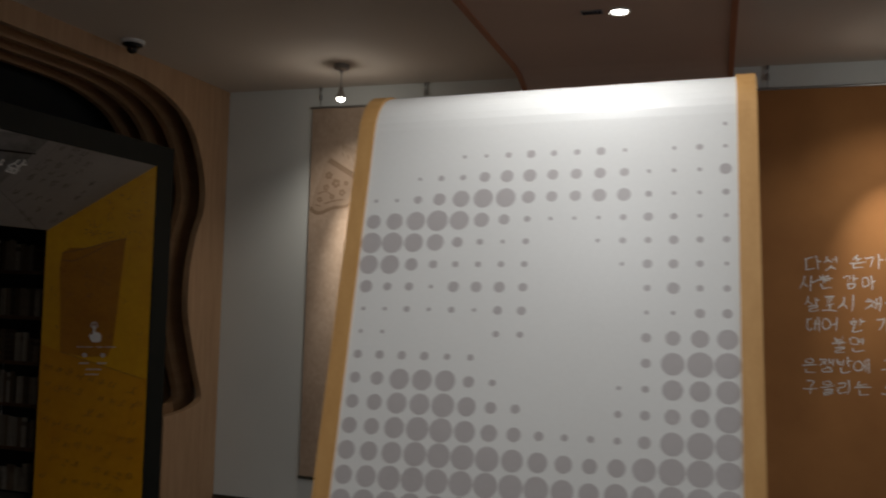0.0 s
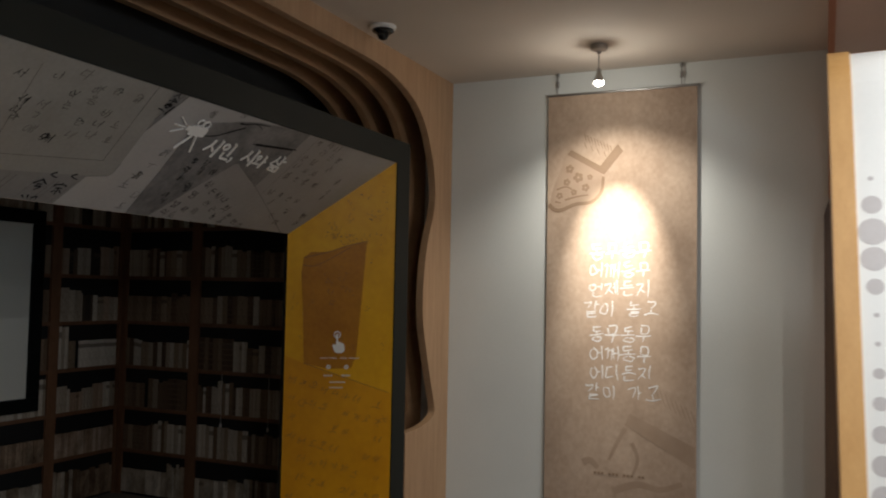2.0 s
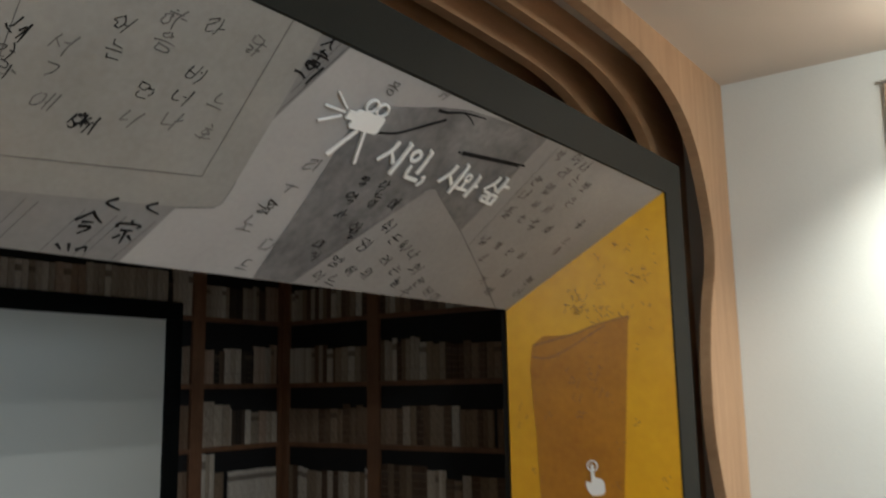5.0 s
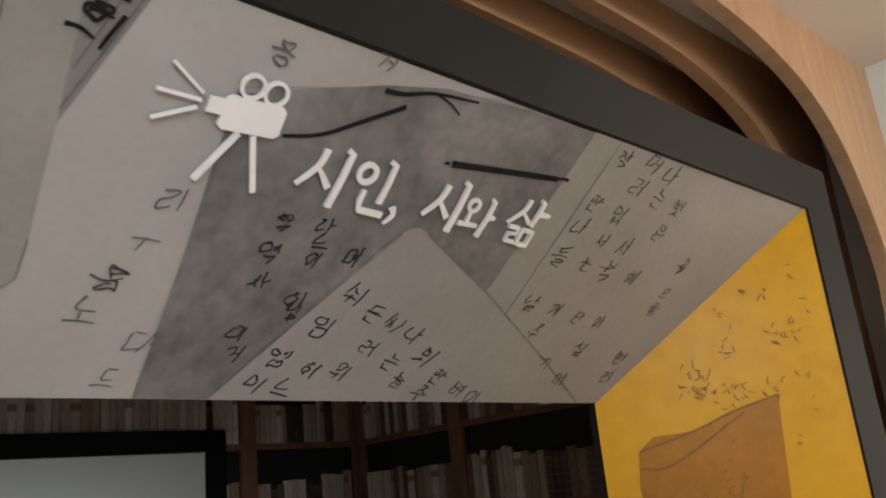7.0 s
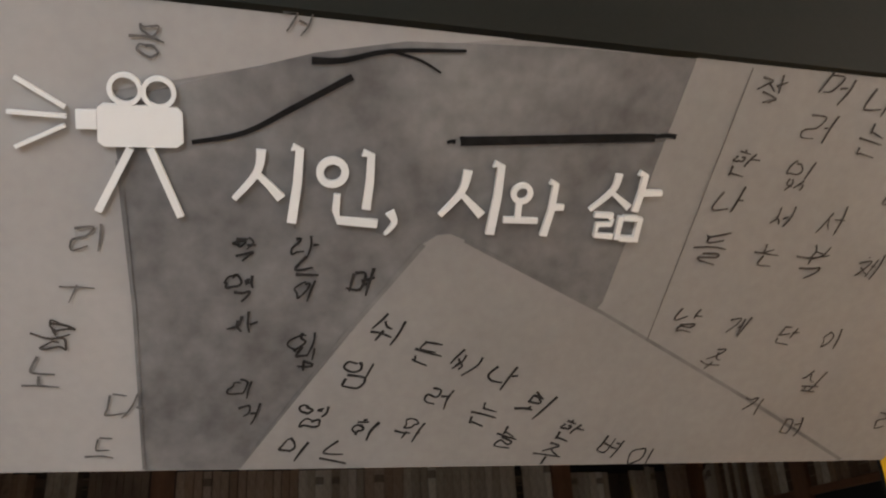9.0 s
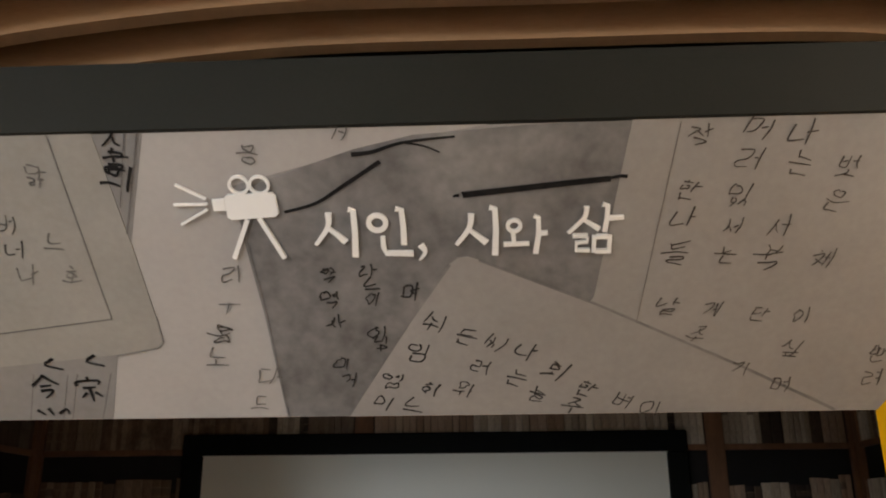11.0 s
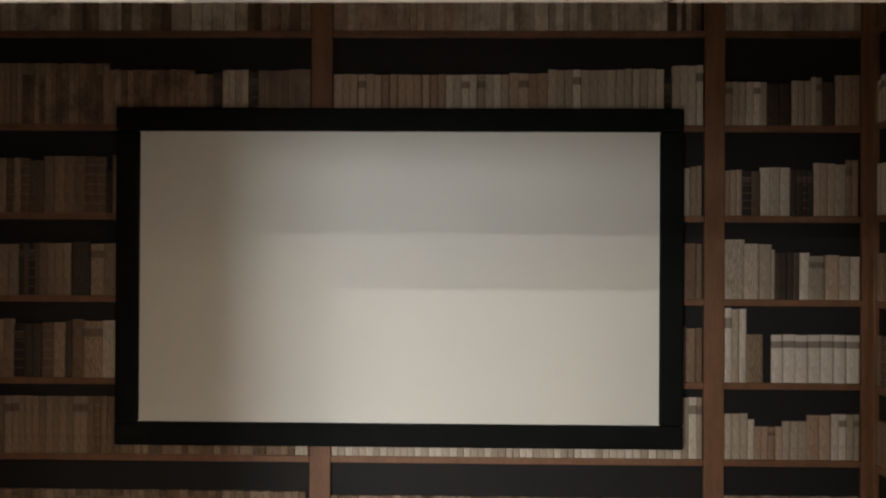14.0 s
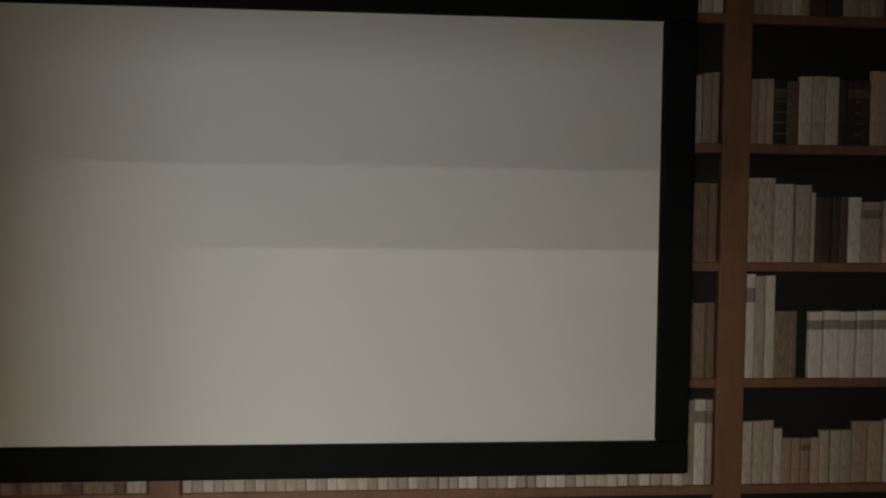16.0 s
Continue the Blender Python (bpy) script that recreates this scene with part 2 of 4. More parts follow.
def part(name, bm, mat, parent=None, label=""):
    me = bpy.data.meshes.new(name)
    bmesh.ops.recalc_face_normals(bm, faces=bm.faces)
    bm.to_mesh(me)
    bm.free()
    me.materials.append(mat)
    ob = new(name, me)
    ob.parent = parent
    return tagged(ob, label)


def thing(name, label, category, group="", kind="", at=(0, 0, 0)):
    ob = new(name)
    ob.location = at
    ob.empty_display_size = 0.1
    return tagged(ob, label, category, group, kind)


def block(x0, x1, y0, y1, z0, z1, bevel=0.0, bm=None):
    bm = bm or bmesh.new()
    v = bmesh.ops.create_cube(bm, size=1, matrix=Matrix.Translation(((x0 + x1) / 2, (y0 + y1) / 2, (z0 + z1) / 2)) @ Matrix.Diagonal((x1 - x0, y1 - y0, z1 - z0, 1)))["verts"]
    if bevel:
        es = list({e for q in v for e in q.link_edges})
        bmesh.ops.bevel(bm, geom=es, offset=bevel, segments=2, affect="EDGES", profile=0.5)
    return bm


def prism(pts, at, h0, h1, bm=None):
    """A flat shape of 2D points, laid by at(u, v, height) between two heights."""
    bm = bm or bmesh.new()
    a = [bm.verts.new(at(u, v, h0)) for u, v in pts]
    b = [bm.verts.new(at(u, v, h1)) for u, v in pts]
    bm.faces.new(a), bm.faces.new(b[::-1])
    for i in range(len(pts)):
        j = (i + 1) % len(pts)
        bm.faces.new((a[i], b[i], b[j], a[j]))
    return bm


def ring(cu, cv, r0, r1, at, h0, h1, n=24, bm=None, sq=1.0):
    bm = bm or bmesh.new()
    loops = []
    for r, h in ((r0, h0), (r1, h0), (r1, h1), (r0, h1)):
        loops.append([bm.verts.new(at(cu + r * math.cos(k * math.tau / n), cv + sq * r * math.sin(k * math.tau / n), h)) for k in range(n)])
    for i in range(4):
        p, q = loops[i], loops[(i + 1) % 4]
        for k in range(n):
            bm.faces.new((p[k], p[(k + 1) % n], q[(k + 1) % n], q[k]))
    return bm


def disc(cu, cv, r, at, h0, h1, n=20, bm=None):
    return prism([(cu + r * math.cos(k * math.tau / n), cv + r * math.sin(k * math.tau / n)) for k in range(n)], at, h0, h1, bm)


def stroke(pts, w0, w1, at, h0, h1, bm=None):
    """A brush stroke along a line of points, as wide as w0 at its start and w1 at its end."""
    n, left, right = len(pts), [], []
    for i, (u, v) in enumerate(pts):
        a, b = pts[max(i - 1, 0)], pts[min(i + 1, n - 1)]
        d = math.hypot(b[0] - a[0], b[1] - a[1]) or 1
        w = (w0 + (w1 - w0) * i / (n - 1)) / 2
        nu, nv = -(b[1] - a[1]) / d * w, (b[0] - a[0]) / d * w
        left.append((u + nu, v + nv)), right.append((u - nu, v - nv))
    return prism(left + right[::-1], at, h0, h1, bm)


def lathe(profile, place, n=20, bm=None):
    """Turns (radius, height) pairs round the z axis of a place."""
    bm = bm or bmesh.new()
    rows = [[bm.verts.new(place @ Vector((r * math.cos(k * math.tau / n), r * math.sin(k * math.tau / n), h))) for k in range(n)] for r, h in profile]
    for p, q in zip(rows, rows[1:]):
        for k in range(n):
            bm.faces.new((p[k], p[(k + 1) % n], q[(k + 1) % n], q[k]))
    bm.faces.new(rows[0]), bm.faces.new(rows[-1][::-1])
    return bm


def pierced(outer, hole, at, h0, h1):
    """A board with a hole of any outline."""
    bm = bmesh.new()
    edges = []
    for loop in (outer, hole):
        vs = [bm.verts.new((u, v, 0)) for u, v in loop]
        edges += [bm.edges.new((vs[i], vs[(i + 1) % len(vs)])) for i in range(len(vs))]
    bmesh.ops.triangle_fill(bm, use_beauty=True, edges=edges)
    got = bmesh.ops.extrude_face_region(bm, geom=bm.faces[:])["geom"]
    top = {e for e in got if isinstance(e, bmesh.types.BMVert)}
    for q in bm.verts:
        q.co = at(q.co.x, q.co.y, h1 if q in top else h0)
    return bm


def smooth_line(pts, n=5, closed=False):
    """A Catmull-Rom curve through the points."""
    out = []
    for i in range(len(pts) - 1):
        p = [Vector(pts[min(max(k, 0), len(pts) - 1)]) for k in (i - 1, i, i + 1, i + 2)]
        for k in range(n):
            t = k / n
            out.append(tuple(0.5 * (2 * p[1] + (p[2] - p[0]) * t + (2 * p[0] - 5 * p[1] + 4 * p[2] - p[3]) * t * t + (3 * p[1] - p[0] - 3 * p[2] + p[3]) * t ** 3)))
    return out + [tuple(pts[-1])]


# pen and brush strokes of the Korean letters, each in a unit square with y down
CIRCLE = [(0.5 + 0.46 * math.sin(k * math.tau / 9), 0.5 - 0.46 * math.cos(k * math.tau / 9)) for k in range(10)]
JAMO = {
    "ㄱ": ([(0, 0.12), (0.5, 0.06), (0.88, 0.04), (0.78, 0.5), (0.45, 1)],),
    "ㄴ": ([(0.1, 0), (0.06, 0.75), (0.25, 0.95), (1, 0.78)],),
    "ㄷ": ([(0.1, 0.08), (0.9, 0.0)], [(0.14, 0.08), (0.08, 0.8), (0.3, 0.97), (1, 0.86)]),
    "ㄹ": ([(0.05, 0.06), (0.85, 0.0), (0.78, 0.4), (0.12, 0.55), (0.1, 0.88), (0.3, 0.97), (1, 0.9)],),
    "ㅁ": ([(0.1, 0.05), (0.16, 0.95)], [(0.1, 0.05), (0.88, 0.03), (0.84, 0.92), (0.16, 0.93)]),
    "ㅂ": ([(0.08, 0), (0.16, 0.6), (0.2, 0.95), (0.82, 0.92), (0.9, 0)], [(0.18, 0.5), (0.84, 0.46)]),
    "ㅅ": ([(0.52, 0), (0.42, 0.5), (0, 1)], [(0.45, 0.45), (0.7, 0.68), (1, 0.92)]),
    "ㅇ": (CIRCLE,),
    "ㅈ": ([(0.05, 0.1), (0.9, 0.05), (0.52, 0.5), (0, 1)], [(0.5, 0.5), (0.72, 0.72), (1, 0.92)]),
    "ㅊ": ([(0.38, 0), (0.6, 0.08)], [(0.05, 0.28), (0.9, 0.22), (0.52, 0.6), (0, 1)], [(0.5, 0.58), (0.72, 0.78), (1, 0.94)]),
    "ㅋ": ([(0, 0.12), (0.88, 0.04), (0.78, 0.5), (0.45, 1)], [(0.05, 0.5), (0.8, 0.42)]),
    "ㅌ": ([(0.1, 0.08), (0.9, 0.0)], [(0.1, 0.48), (0.85, 0.42)], [(0.14, 0.08), (0.08, 0.8), (0.3, 0.97), (1, 0.86)]),
    "ㅍ": ([(0, 0.08), (1, 0.02)], [(0.3, 0.1), (0.36, 0.9)], [(0.72, 0.08), (0.64, 0.9)], [(0, 0.98), (1, 0.9)]),
    "ㅎ": ([(0.36, 0), (0.62, 0.07)], [(0.05, 0.3), (0.95, 0.24)], [(0.18 + 0.64 * a, 0.4 + 0.6 * b) for a, b in CIRCLE]),
    "ㅏ": ([(0.3, 0), (0.36, 0.5), (0.32, 1)], [(0.36, 0.46), (1, 0.42)]),
    "ㅐ": ([(0.12, 0.1), (0.16, 0.9)], [(0.18, 0.5), (0.74, 0.46)], [(0.76, 0), (0.8, 0.5), (0.76, 1)]),
    "ㅑ": ([(0.3, 0), (0.34, 1)], [(0.36, 0.34), (1, 0.3)], [(0.36, 0.6), (1, 0.56)]),
    "ㅓ": ([(0, 0.5), (0.6, 0.44)], [(0.64, 0), (0.68, 0.5), (0.64, 1)]),
    "ㅔ": ([(0, 0.5), (0.4, 0.45)], [(0.44, 0.08), (0.46, 0.92)], [(0.84, 0), (0.86, 1)]),
    "ㅕ": ([(0, 0.36), (0.6, 0.3)], [(0, 0.62), (0.6, 0.56)], [(0.64, 0), (0.68, 0.5), (0.64, 1)]),
    "ㅣ": ([(0.5, 0), (0.56, 0.5), (0.5, 1)],),
    "ㅗ": ([(0.5, 0), (0.48, 0.7)], [(0, 0.84), (0.5, 0.78), (1, 0.74)]),
    "ㅜ": ([(0, 0.3), (0.5, 0.24), (1, 0.2)], [(0.52, 0.26), (0.46, 1)]),
    "ㅡ": ([(0, 0.56), (0.5, 0.48), (1, 0.44)],),
}
FIRST = "ㄱㄲㄴㄷㄸㄹㅁㅂㅃㅅㅆㅇㅈㅉㅊㅋㅌㅍㅎ"
MIDDLE = "ㅏㅐㅑㅒㅓㅔㅕㅖㅗㅘㅙㅚㅛㅜㅝㅞㅟㅠㅡㅢㅣ"
LAST = " ㄱㄲㄳㄴㄵㄶㄷㄹㄺㄻㄼㄽㄾㄿㅀㅁㅂㅄㅅㅆㅇㅈㅊㅋㅌㅍㅎ"
PAIRS = {"ㄲ": "ㄱㄱ", "ㅆ": "ㅅㅅ", "ㅃ": "ㅂㅂ", "ㄸ": "ㄷㄷ", "ㅉ": "ㅈㅈ", "ㄺ": "ㄹㄱ", "ㅄ": "ㅂㅅ", "ㄻ": "ㄹㅁ"}
MIXED = {"ㅘ": "ㅗㅏ", "ㅝ": "ㅜㅓ", "ㅚ": "ㅗㅣ", "ㅟ": "ㅜㅣ", "ㅢ": "ㅡㅣ"}


def pen_lines(ch):
    """The strokes of one written syllable in the unit square."""
    out = []

    def put(sign, x0, y0, x1, y1):
        if sign in PAIRS:
            mid = (x0 + x1) / 2
            put(PAIRS[sign][0], x0, y0, mid - 0.02, y1), put(PAIRS[sign][1], mid + 0.02, y0, x1, y1)
            return
        out.extend([(x0 + (x1 - x0) * u, y0 + (y1 - y0) * v) for u, v in line] for line in JAMO[sign])

    code = ord(ch) - 0xAC00
    if not 0 <= code < 11172:
        put(ch, 0.1, 0.1, 0.9, 0.9)
        return out
    a, b, c = FIRST[code // 588], MIDDLE[code % 588 // 28], LAST[code % 28]
    low = 0.58 if c != " " else 1.0
    if b in MIXED:
        put(a, 0.05, 0.02, 0.52, 0.50 * low), put(MIXED[b][0], 0.0, 0.52 * low, 0.62, 0.92 * low), put(MIXED[b][1], 0.60, 0.0, 1.0, low)
    elif b in "ㅗㅜㅡ":
        put(a, 0.2, 0.0, 0.8, 0.52 * low + 0.02), put(b, 0.0, 0.54 * low, 1.0, low + 0.02)
    else:
        put(a, 0.02, 0.12 * low, 0.54, 0.86 * low), put(b, 0.58, 0.0, 1.0, low)
    if c != " ":
        put(c, 0.22, 0.66, 0.90, 1.0)
    return out


def brushed(name, ch, size, at, h0, h1, mat, parent, u, v, width, turn=0.0, slant=0.12, wild=0.05, seed=0, swell=0.5):
    """One syllable drawn with a pen or brush: pressed at the start, thinner at the end, never twice alike."""
    rnd = random.Random(ord(ch) * 31 + seed)
    bm = bmesh.new()
    ca, sa = math.cos(radians(turn)), math.sin(radians(turn))
    for k, line in enumerate(pen_lines(ch)):
        pts, dx, dy = [], rnd.gauss(0, wild * 0.6), rnd.gauss(0, wild * 0.6)
        for p, q in line:
            x, y = (p - 0.5 + dx + rnd.gauss(0, wild)) * size, (q - 0.5 + dy + rnd.gauss(0, wild)) * size
            x -= slant * y
            pts.append((u + x * ca - y * sa, v + x * sa + y * ca))
        pts = smooth_line(pts, 4)
        n, left, right = len(pts), [], []
        press = rnd.uniform(0.85, 1.15) * width
        for i, (x, y) in enumerate(pts):
            a, b = pts[max(i - 1, 0)], pts[min(i + 1, n - 1)]
            d = math.hypot(b[0] - a[0], b[1] - a[1]) or 1
            f = i / (n - 1)
            w = press / 2 * (1 - swell * f ** 1.6 - 0.35 * swell * math.sin(math.pi * min(f * 2, 1)) + rnd.uniform(-0.08, 0.08))
            left.append((x - (b[1] - a[1]) / d * w, y + (b[0] - a[0]) / d * w)), right.append((x + (b[1] - a[1]) / d * w, y - (b[0] - a[0]) / d * w))
        top = h1 + (h1 - h0) * 0.07 * k
        lo = [[bm.verts.new(at(p[0], p[1], h0)) for p in row] for row in (left, right)]
        hi = [[bm.verts.new(at(p[0], p[1], top)) for p in row] for row in (left, right)]
        for i in range(n - 1):
            bm.faces.new((hi[0][i], hi[0][i + 1], hi[1][i + 1], hi[1][i]))
            bm.faces.new((hi[0][i], lo[0][i], lo[0][i + 1], hi[0][i + 1]))
            bm.faces.new((hi[1][i + 1], lo[1][i + 1], lo[1][i], hi[1][i]))
        for i in (0, n - 1):
            bm.faces.new((hi[0][i], hi[1][i], lo[1][i], lo[0][i]))
    return part(name, bm, mat, parent)


# ---- the hall ----
W, N, TOP = -3.655, 5.985, 3.165          # portal wall, white wall, ceiling
SOUTH, EAST = -4.0, 6.0

tagged(part("floor", block(-6.6, EAST, SOUTH, N + 0.1, -0.1, 0), FLOOR), "brown vinyl hall floor", "floor", kind="structure")
tagged(part("ceiling", block(-4.6, EAST + 0.1, SOUTH - 0.1, N + 0.1, TOP, TOP + 0.1), CEILING), "warm off-white painted hall ceiling", "ceiling", kind="structure")
tagged(part("wall_north", block(W - 0.9, EAST + 0.1, N, N + 0.1, 0, TOP), WHITE), "white painted wall behind the hanging banners", "wall", kind="structure")
# unseen wall, its opening made only to let the added cool light in
bm = pierced([(SOUTH, 0), (N, 0), (N, TOP), (SOUTH, TOP)], [(-1.27, 0.88), (1.43, 0.88), (1.43, 2.42), (-1.27, 2.42)], lambda u, v, h: Vector((h, u, v)), EAST, EAST + 0.1)
tagged(part("wall_east", bm, WHITE), "plain white unseen hall wall with an opening added for the cool fill light", "wall", kind="structure")
tagged(part("wall_south", block(W, EAST, SOUTH - 0.1, SOUTH, 0, TOP), WHITE), "plain white hall wall", "wall", kind="structure")
tagged(part("baseboard", block(W + 0.002, -1.2, N - 0.015, N, 0, 0.075, 0.003), BASE), "dark skirting along the white wall", "baseboard", kind="structure")


def on_portal(u, v, h):
    return Vector((h, u, v))


# wavy mouth of the portal, the same in every layer
right = [(4.0, 3.03), (4.6, 3.03), (4.95, 3.015), (5.2, 2.965), (5.4, 2.885), (5.55, 2.755), (5.655, 2.56), (5.71, 2.36), (5.69, 2.19), (5.615, 2.02),
         (5.555, 1.77), (5.55, 1.48), (5.615, 1.25), (5.70, 1.02), (5.765, 0.85), (5.72, 0.79), (5.55, 0.752), (5.325, 0.742)]
left = [(2.01, 0.742), (1.75, 0.76), (1.62, 0.95), (1.70, 1.3), (1.78, 1.6), (1.72, 1.95), (1.62, 2.25), (1.75, 2.6), (2.1, 2.82), (2.5, 2.93), (2.9, 2.99), (3.4, 3.03), (4.0, 3.03)]
MOUTH = smooth_line(right, 5)[:-1] + [(5.325, 0.742), (5.325, -0.02), (2.01, -0.02)] + smooth_line(left, 5)[:-1]
wall = thing("wall_west", "oak veneered portal wall with layered wavy opening", "wall", kind="structure")
part("veneer_face", pierced([(SOUTH, -0.08), (N, -0.08), (N, TOP), (SOUTH, TOP)], MOUTH, on_portal, W - 0.05, W), VENEER, wall)
for k in (1, 2, 3):
    x = W - 0.21 * k
    part("wavy_plate", pierced([(1.0, -0.08), (N - 0.002, -0.08), (N - 0.002, TOP - 0.002), (1.0, TOP - 0.002)], MOUTH, on_portal, x - 0.05, x), PLATE, wall)

# dark box behind the layered opening
tagged(part("wall_portal_backing", block(-4.56, -4.50, 0.9, N, 2.70, TOP), DARK), "black board behind the wavy layers", "wall", kind="structure")
tagged(part("wall_portal_side", block(-4.56, -4.50, 5.69, N, 0, 2.70), DARK), "black board behind the wavy layers", "wall", kind="structure")
tagged(part("wall_portal_side", block(-4.56, -4.50, 0.9, 1.60, 0, 2.70), DARK), "black board behind the wavy layers", "wall", kind="structure")

# ---- the funnel: grey frame, slanted print overhead, mustard side panels ----
FY0, FY1, FZ = 2.205, 5.13, 2.467         # mouth
BY0, BY1, BZ, BX = 2.593, 4.748, 1.99, -4.20   # inner end
FX = W - 0.005
ring_out = [(FY0 - 0.175, 0), (FY0 - 0.175, FZ + 0.138), (FY1 + 0.175, FZ + 0.138), (FY1 + 0.175, 0), (FY1, 0), (FY1, FZ - 0.006), (FY0, FZ - 0.006), (FY0, 0)]
frame_ob = part("portal_frame", prism(ring_out, on_portal, FX - 0.09, W + 0.003), FRAME_GREY)
tagged(frame_ob, "dark grey square frame round the funnel entrance", "door frame", kind="structure")

slope = Vector((BX - FX, 0, BZ - FZ))
LEN = slope.length
SL = slope / LEN
NORM = Vector((-SL.z, 0, SL.x))           # out of the slanted ceiling, down towards the hall


def on_slope(y, s, h):
    return Vector((FX, y, FZ)) + SL * s + NORM * h


def edge_y(s, side):
    k = s / LEN
    return FY0 + (BY0 - FY0) * k if side < 0 else FY1 + (BY1 - FY1) * k


soffit = thing("portal_soffit", "slanted overhead panel printed with grey handwritten manuscripts", "ceiling panel", kind="structure")
part("board", prism([(FY0, 0), (FY1, 0), (BY1, LEN), (BY0, LEN)], on_slope, -0.03, 0), PAPER, soffit)


def sheet(name, pts, mat, level, label=""):
    return part(name, prism(pts, on_slope, 0.0003, 0.0008 * level), mat, soffit, label)


sheet("printed_sheet", [(3.22, 0.002), (3.92, 0.002), (3.67, 0.045), (3.375, 0.125), (3.43, LEN - 0.002), (2.98, LEN - 0.002), (3.10, 0.30)], PAPER_PALE, 1)
sheet("printed_sheet", [(3.375, 0.140), (3.475, 0.103), (3.622, 0.053), (3.74, 0.026), (3.96, 0.012), (4.155, 0.008), (4.12, 0.45), (3.85, LEN - 0.002), (3.415, LEN - 0.002), (3.402, 0.43), (3.383, 0.215)], PAPER_DARK, 2, "dark grey paper sheet")
sheet("printed_sheet", [(4.152, 0.004), (edge_y(0.004, 1), 0.004), (edge_y(LEN - 0.002, 1), LEN - 0.002), (4.52, LEN - 0.002), (4.06, 0.46), (4.10, 0.40)], PAPER, 3)
sheet("printed_sheet", [(3.800, 0.312), (3.818, 0.298), (3.838, 0.295), (3.86, 0.303), (4.101, 0.414), (4.428, 0.587), (4.655, LEN - 0.002), (3.555, LEN - 0.002)], PAPER, 4, "pale grey paper sheet with handwriting")
sheet("printed_sheet", [(3.10, 0.002), (3.226, 0.002), (3.151, 0.242), (3.051, 0.544), (3.000, LEN - 0.002), (2.50, LEN - 0.002), (2.52, 0.50)], PAPER_MID, 2, "ruled grey paper strip under the sheet")
sheet("printed_sheet", [(FY0 + 0.003, 0.002), (3.125, 0.002), (3.150, 0.257), (3.165, 0.47), (3.163, 0.497), (3.150, 0.513), (3.06, 0.531), (2.662, 0.573), (edge_y(0.61, -1) + 0.003, 0.612)], PAPER_AGED, 4, "pale grey paper sheet with handwriting")
for a, b, w in (((3.039, 0.004), (3.065, 0.435), 0.0025), ((3.065, 0.435), (2.50, 0.508), 0.0025), ((2.56, 0.498), (2.51, 0.06), 0.002), ((4.241, 0.012), (4.193, 0.465), 0.0014),
                ((3.216, 0.004), (3.146, 0.225), 0.0022), ((3.191, 0.004), (3.146, 0.165), 0.0016)):
    part("ruled_line", stroke([a, b], w, w * 0.8, on_slope, 0.0038, 0.0044), INK_PALE, soffit)
for a, b, w in ((2.719, 2.674, 0.0014), (2.747, 2.701, 0.0020), (2.852, 2.804, 0.0014), (2.931, 2.882, 0.0016), (2.953, 2.904, 0.0016), (3.030, 2.976, 0.0016)):
    part("ruled_line", stroke([(a - 0.004, 0.585), (b, LEN - 0.004)], w, w, on_slope, 0.0017, 0.0022), INK_PALE, soffit)
# shadows along the sheet edges, drawn as dark strokes, and brush marks
for pts, w0, w1 in ((((3.86, 0.304), (4.10, 0.415), (4.43, 0.588), (4.655, 0.715)), 0.005, 0.007), (((3.80, 0.313), (3.70, 0.47), (3.556, 0.715)), 0.008, 0.004), (((3.052, 0.534), (3.15, 0.514), (3.164, 0.497), (3.163, 0.43)), 0.004, 0.003), (((3.384, 0.215), (3.402, 0.43), (3.414, 0.715)), 0.006, 0.004)):
    part("edge_shadow", stroke(pts, w0, w1, on_slope, 0.0034, 0.0038), PAPER_DARK, soffit)
for pts, w0, w1 in ((((3.836, 0.153), (3.85, 0.152), (4.06, 0.131), (4.118, 0.126)), 0.014, 0.012), (((3.812, 0.157), (3.818, 0.155), (3.824, 0.155)), 0.004, 0.007), (((4.116, 0.125), (4.135, 0.121), (4.15, 0.122)), 0.005, 0.008), (((3.475, 0.183), (3.54, 0.165), (3.60, 0.127), (3.674, 0.078)), 0.006, 0.009),
                    (((3.62, 0.062), (3.66, 0.058), (3.72, 0.040), (3.82, 0.030)), 0.010, 0.004), (((3.72, 0.040), (3.76, 0.048), (3.79, 0.062)), 0.004, 0.003)):
    part("brush_mark", stroke(smooth_line(pts, 4), w0, w1, on_slope, 0.0038, 0.0044), INK, soffit)


def script(text, size, mat, turn=0.0, width=0.0036, wild=0.055):
    """Handwritten signs, each with its own place on the slope: sign:y,s."""
    for k, item in enumerate(text.split()):
        ch, place = item.split(":")
        y, q = (float(p) for p in place.split(","))
        brushed("handwriting", ch, size * random.uniform(0.88, 1.14), on_slope, 0.0038, 0.0044, mat, soffit, y, q,
                width * random.uniform(0.85, 1.2), turn + random.uniform(-7, 7), random.uniform(0.05, 0.3), wild, k)


# sheet with the peak
script("쉬:3.764,0.459 든:3.827,0.497 씨:3.894,0.514 나:3.961,0.538 회:4.028,0.593 한:4.095,0.645 벼:4.181,0.680 임:3.724,0.537 러:3.860,0.578 는:3.937,0.613 늘:3.988,0.658", 0.045, INK_PEN, 18, 0.0040)
script("영:3.663,0.613 히:3.749,0.638 워:3.826,0.643 이:3.638,0.676 느:3.706,0.690 주:4.070,0.692 이:4.245,0.700", 0.045, INK_PEN, 14, 0.0040)
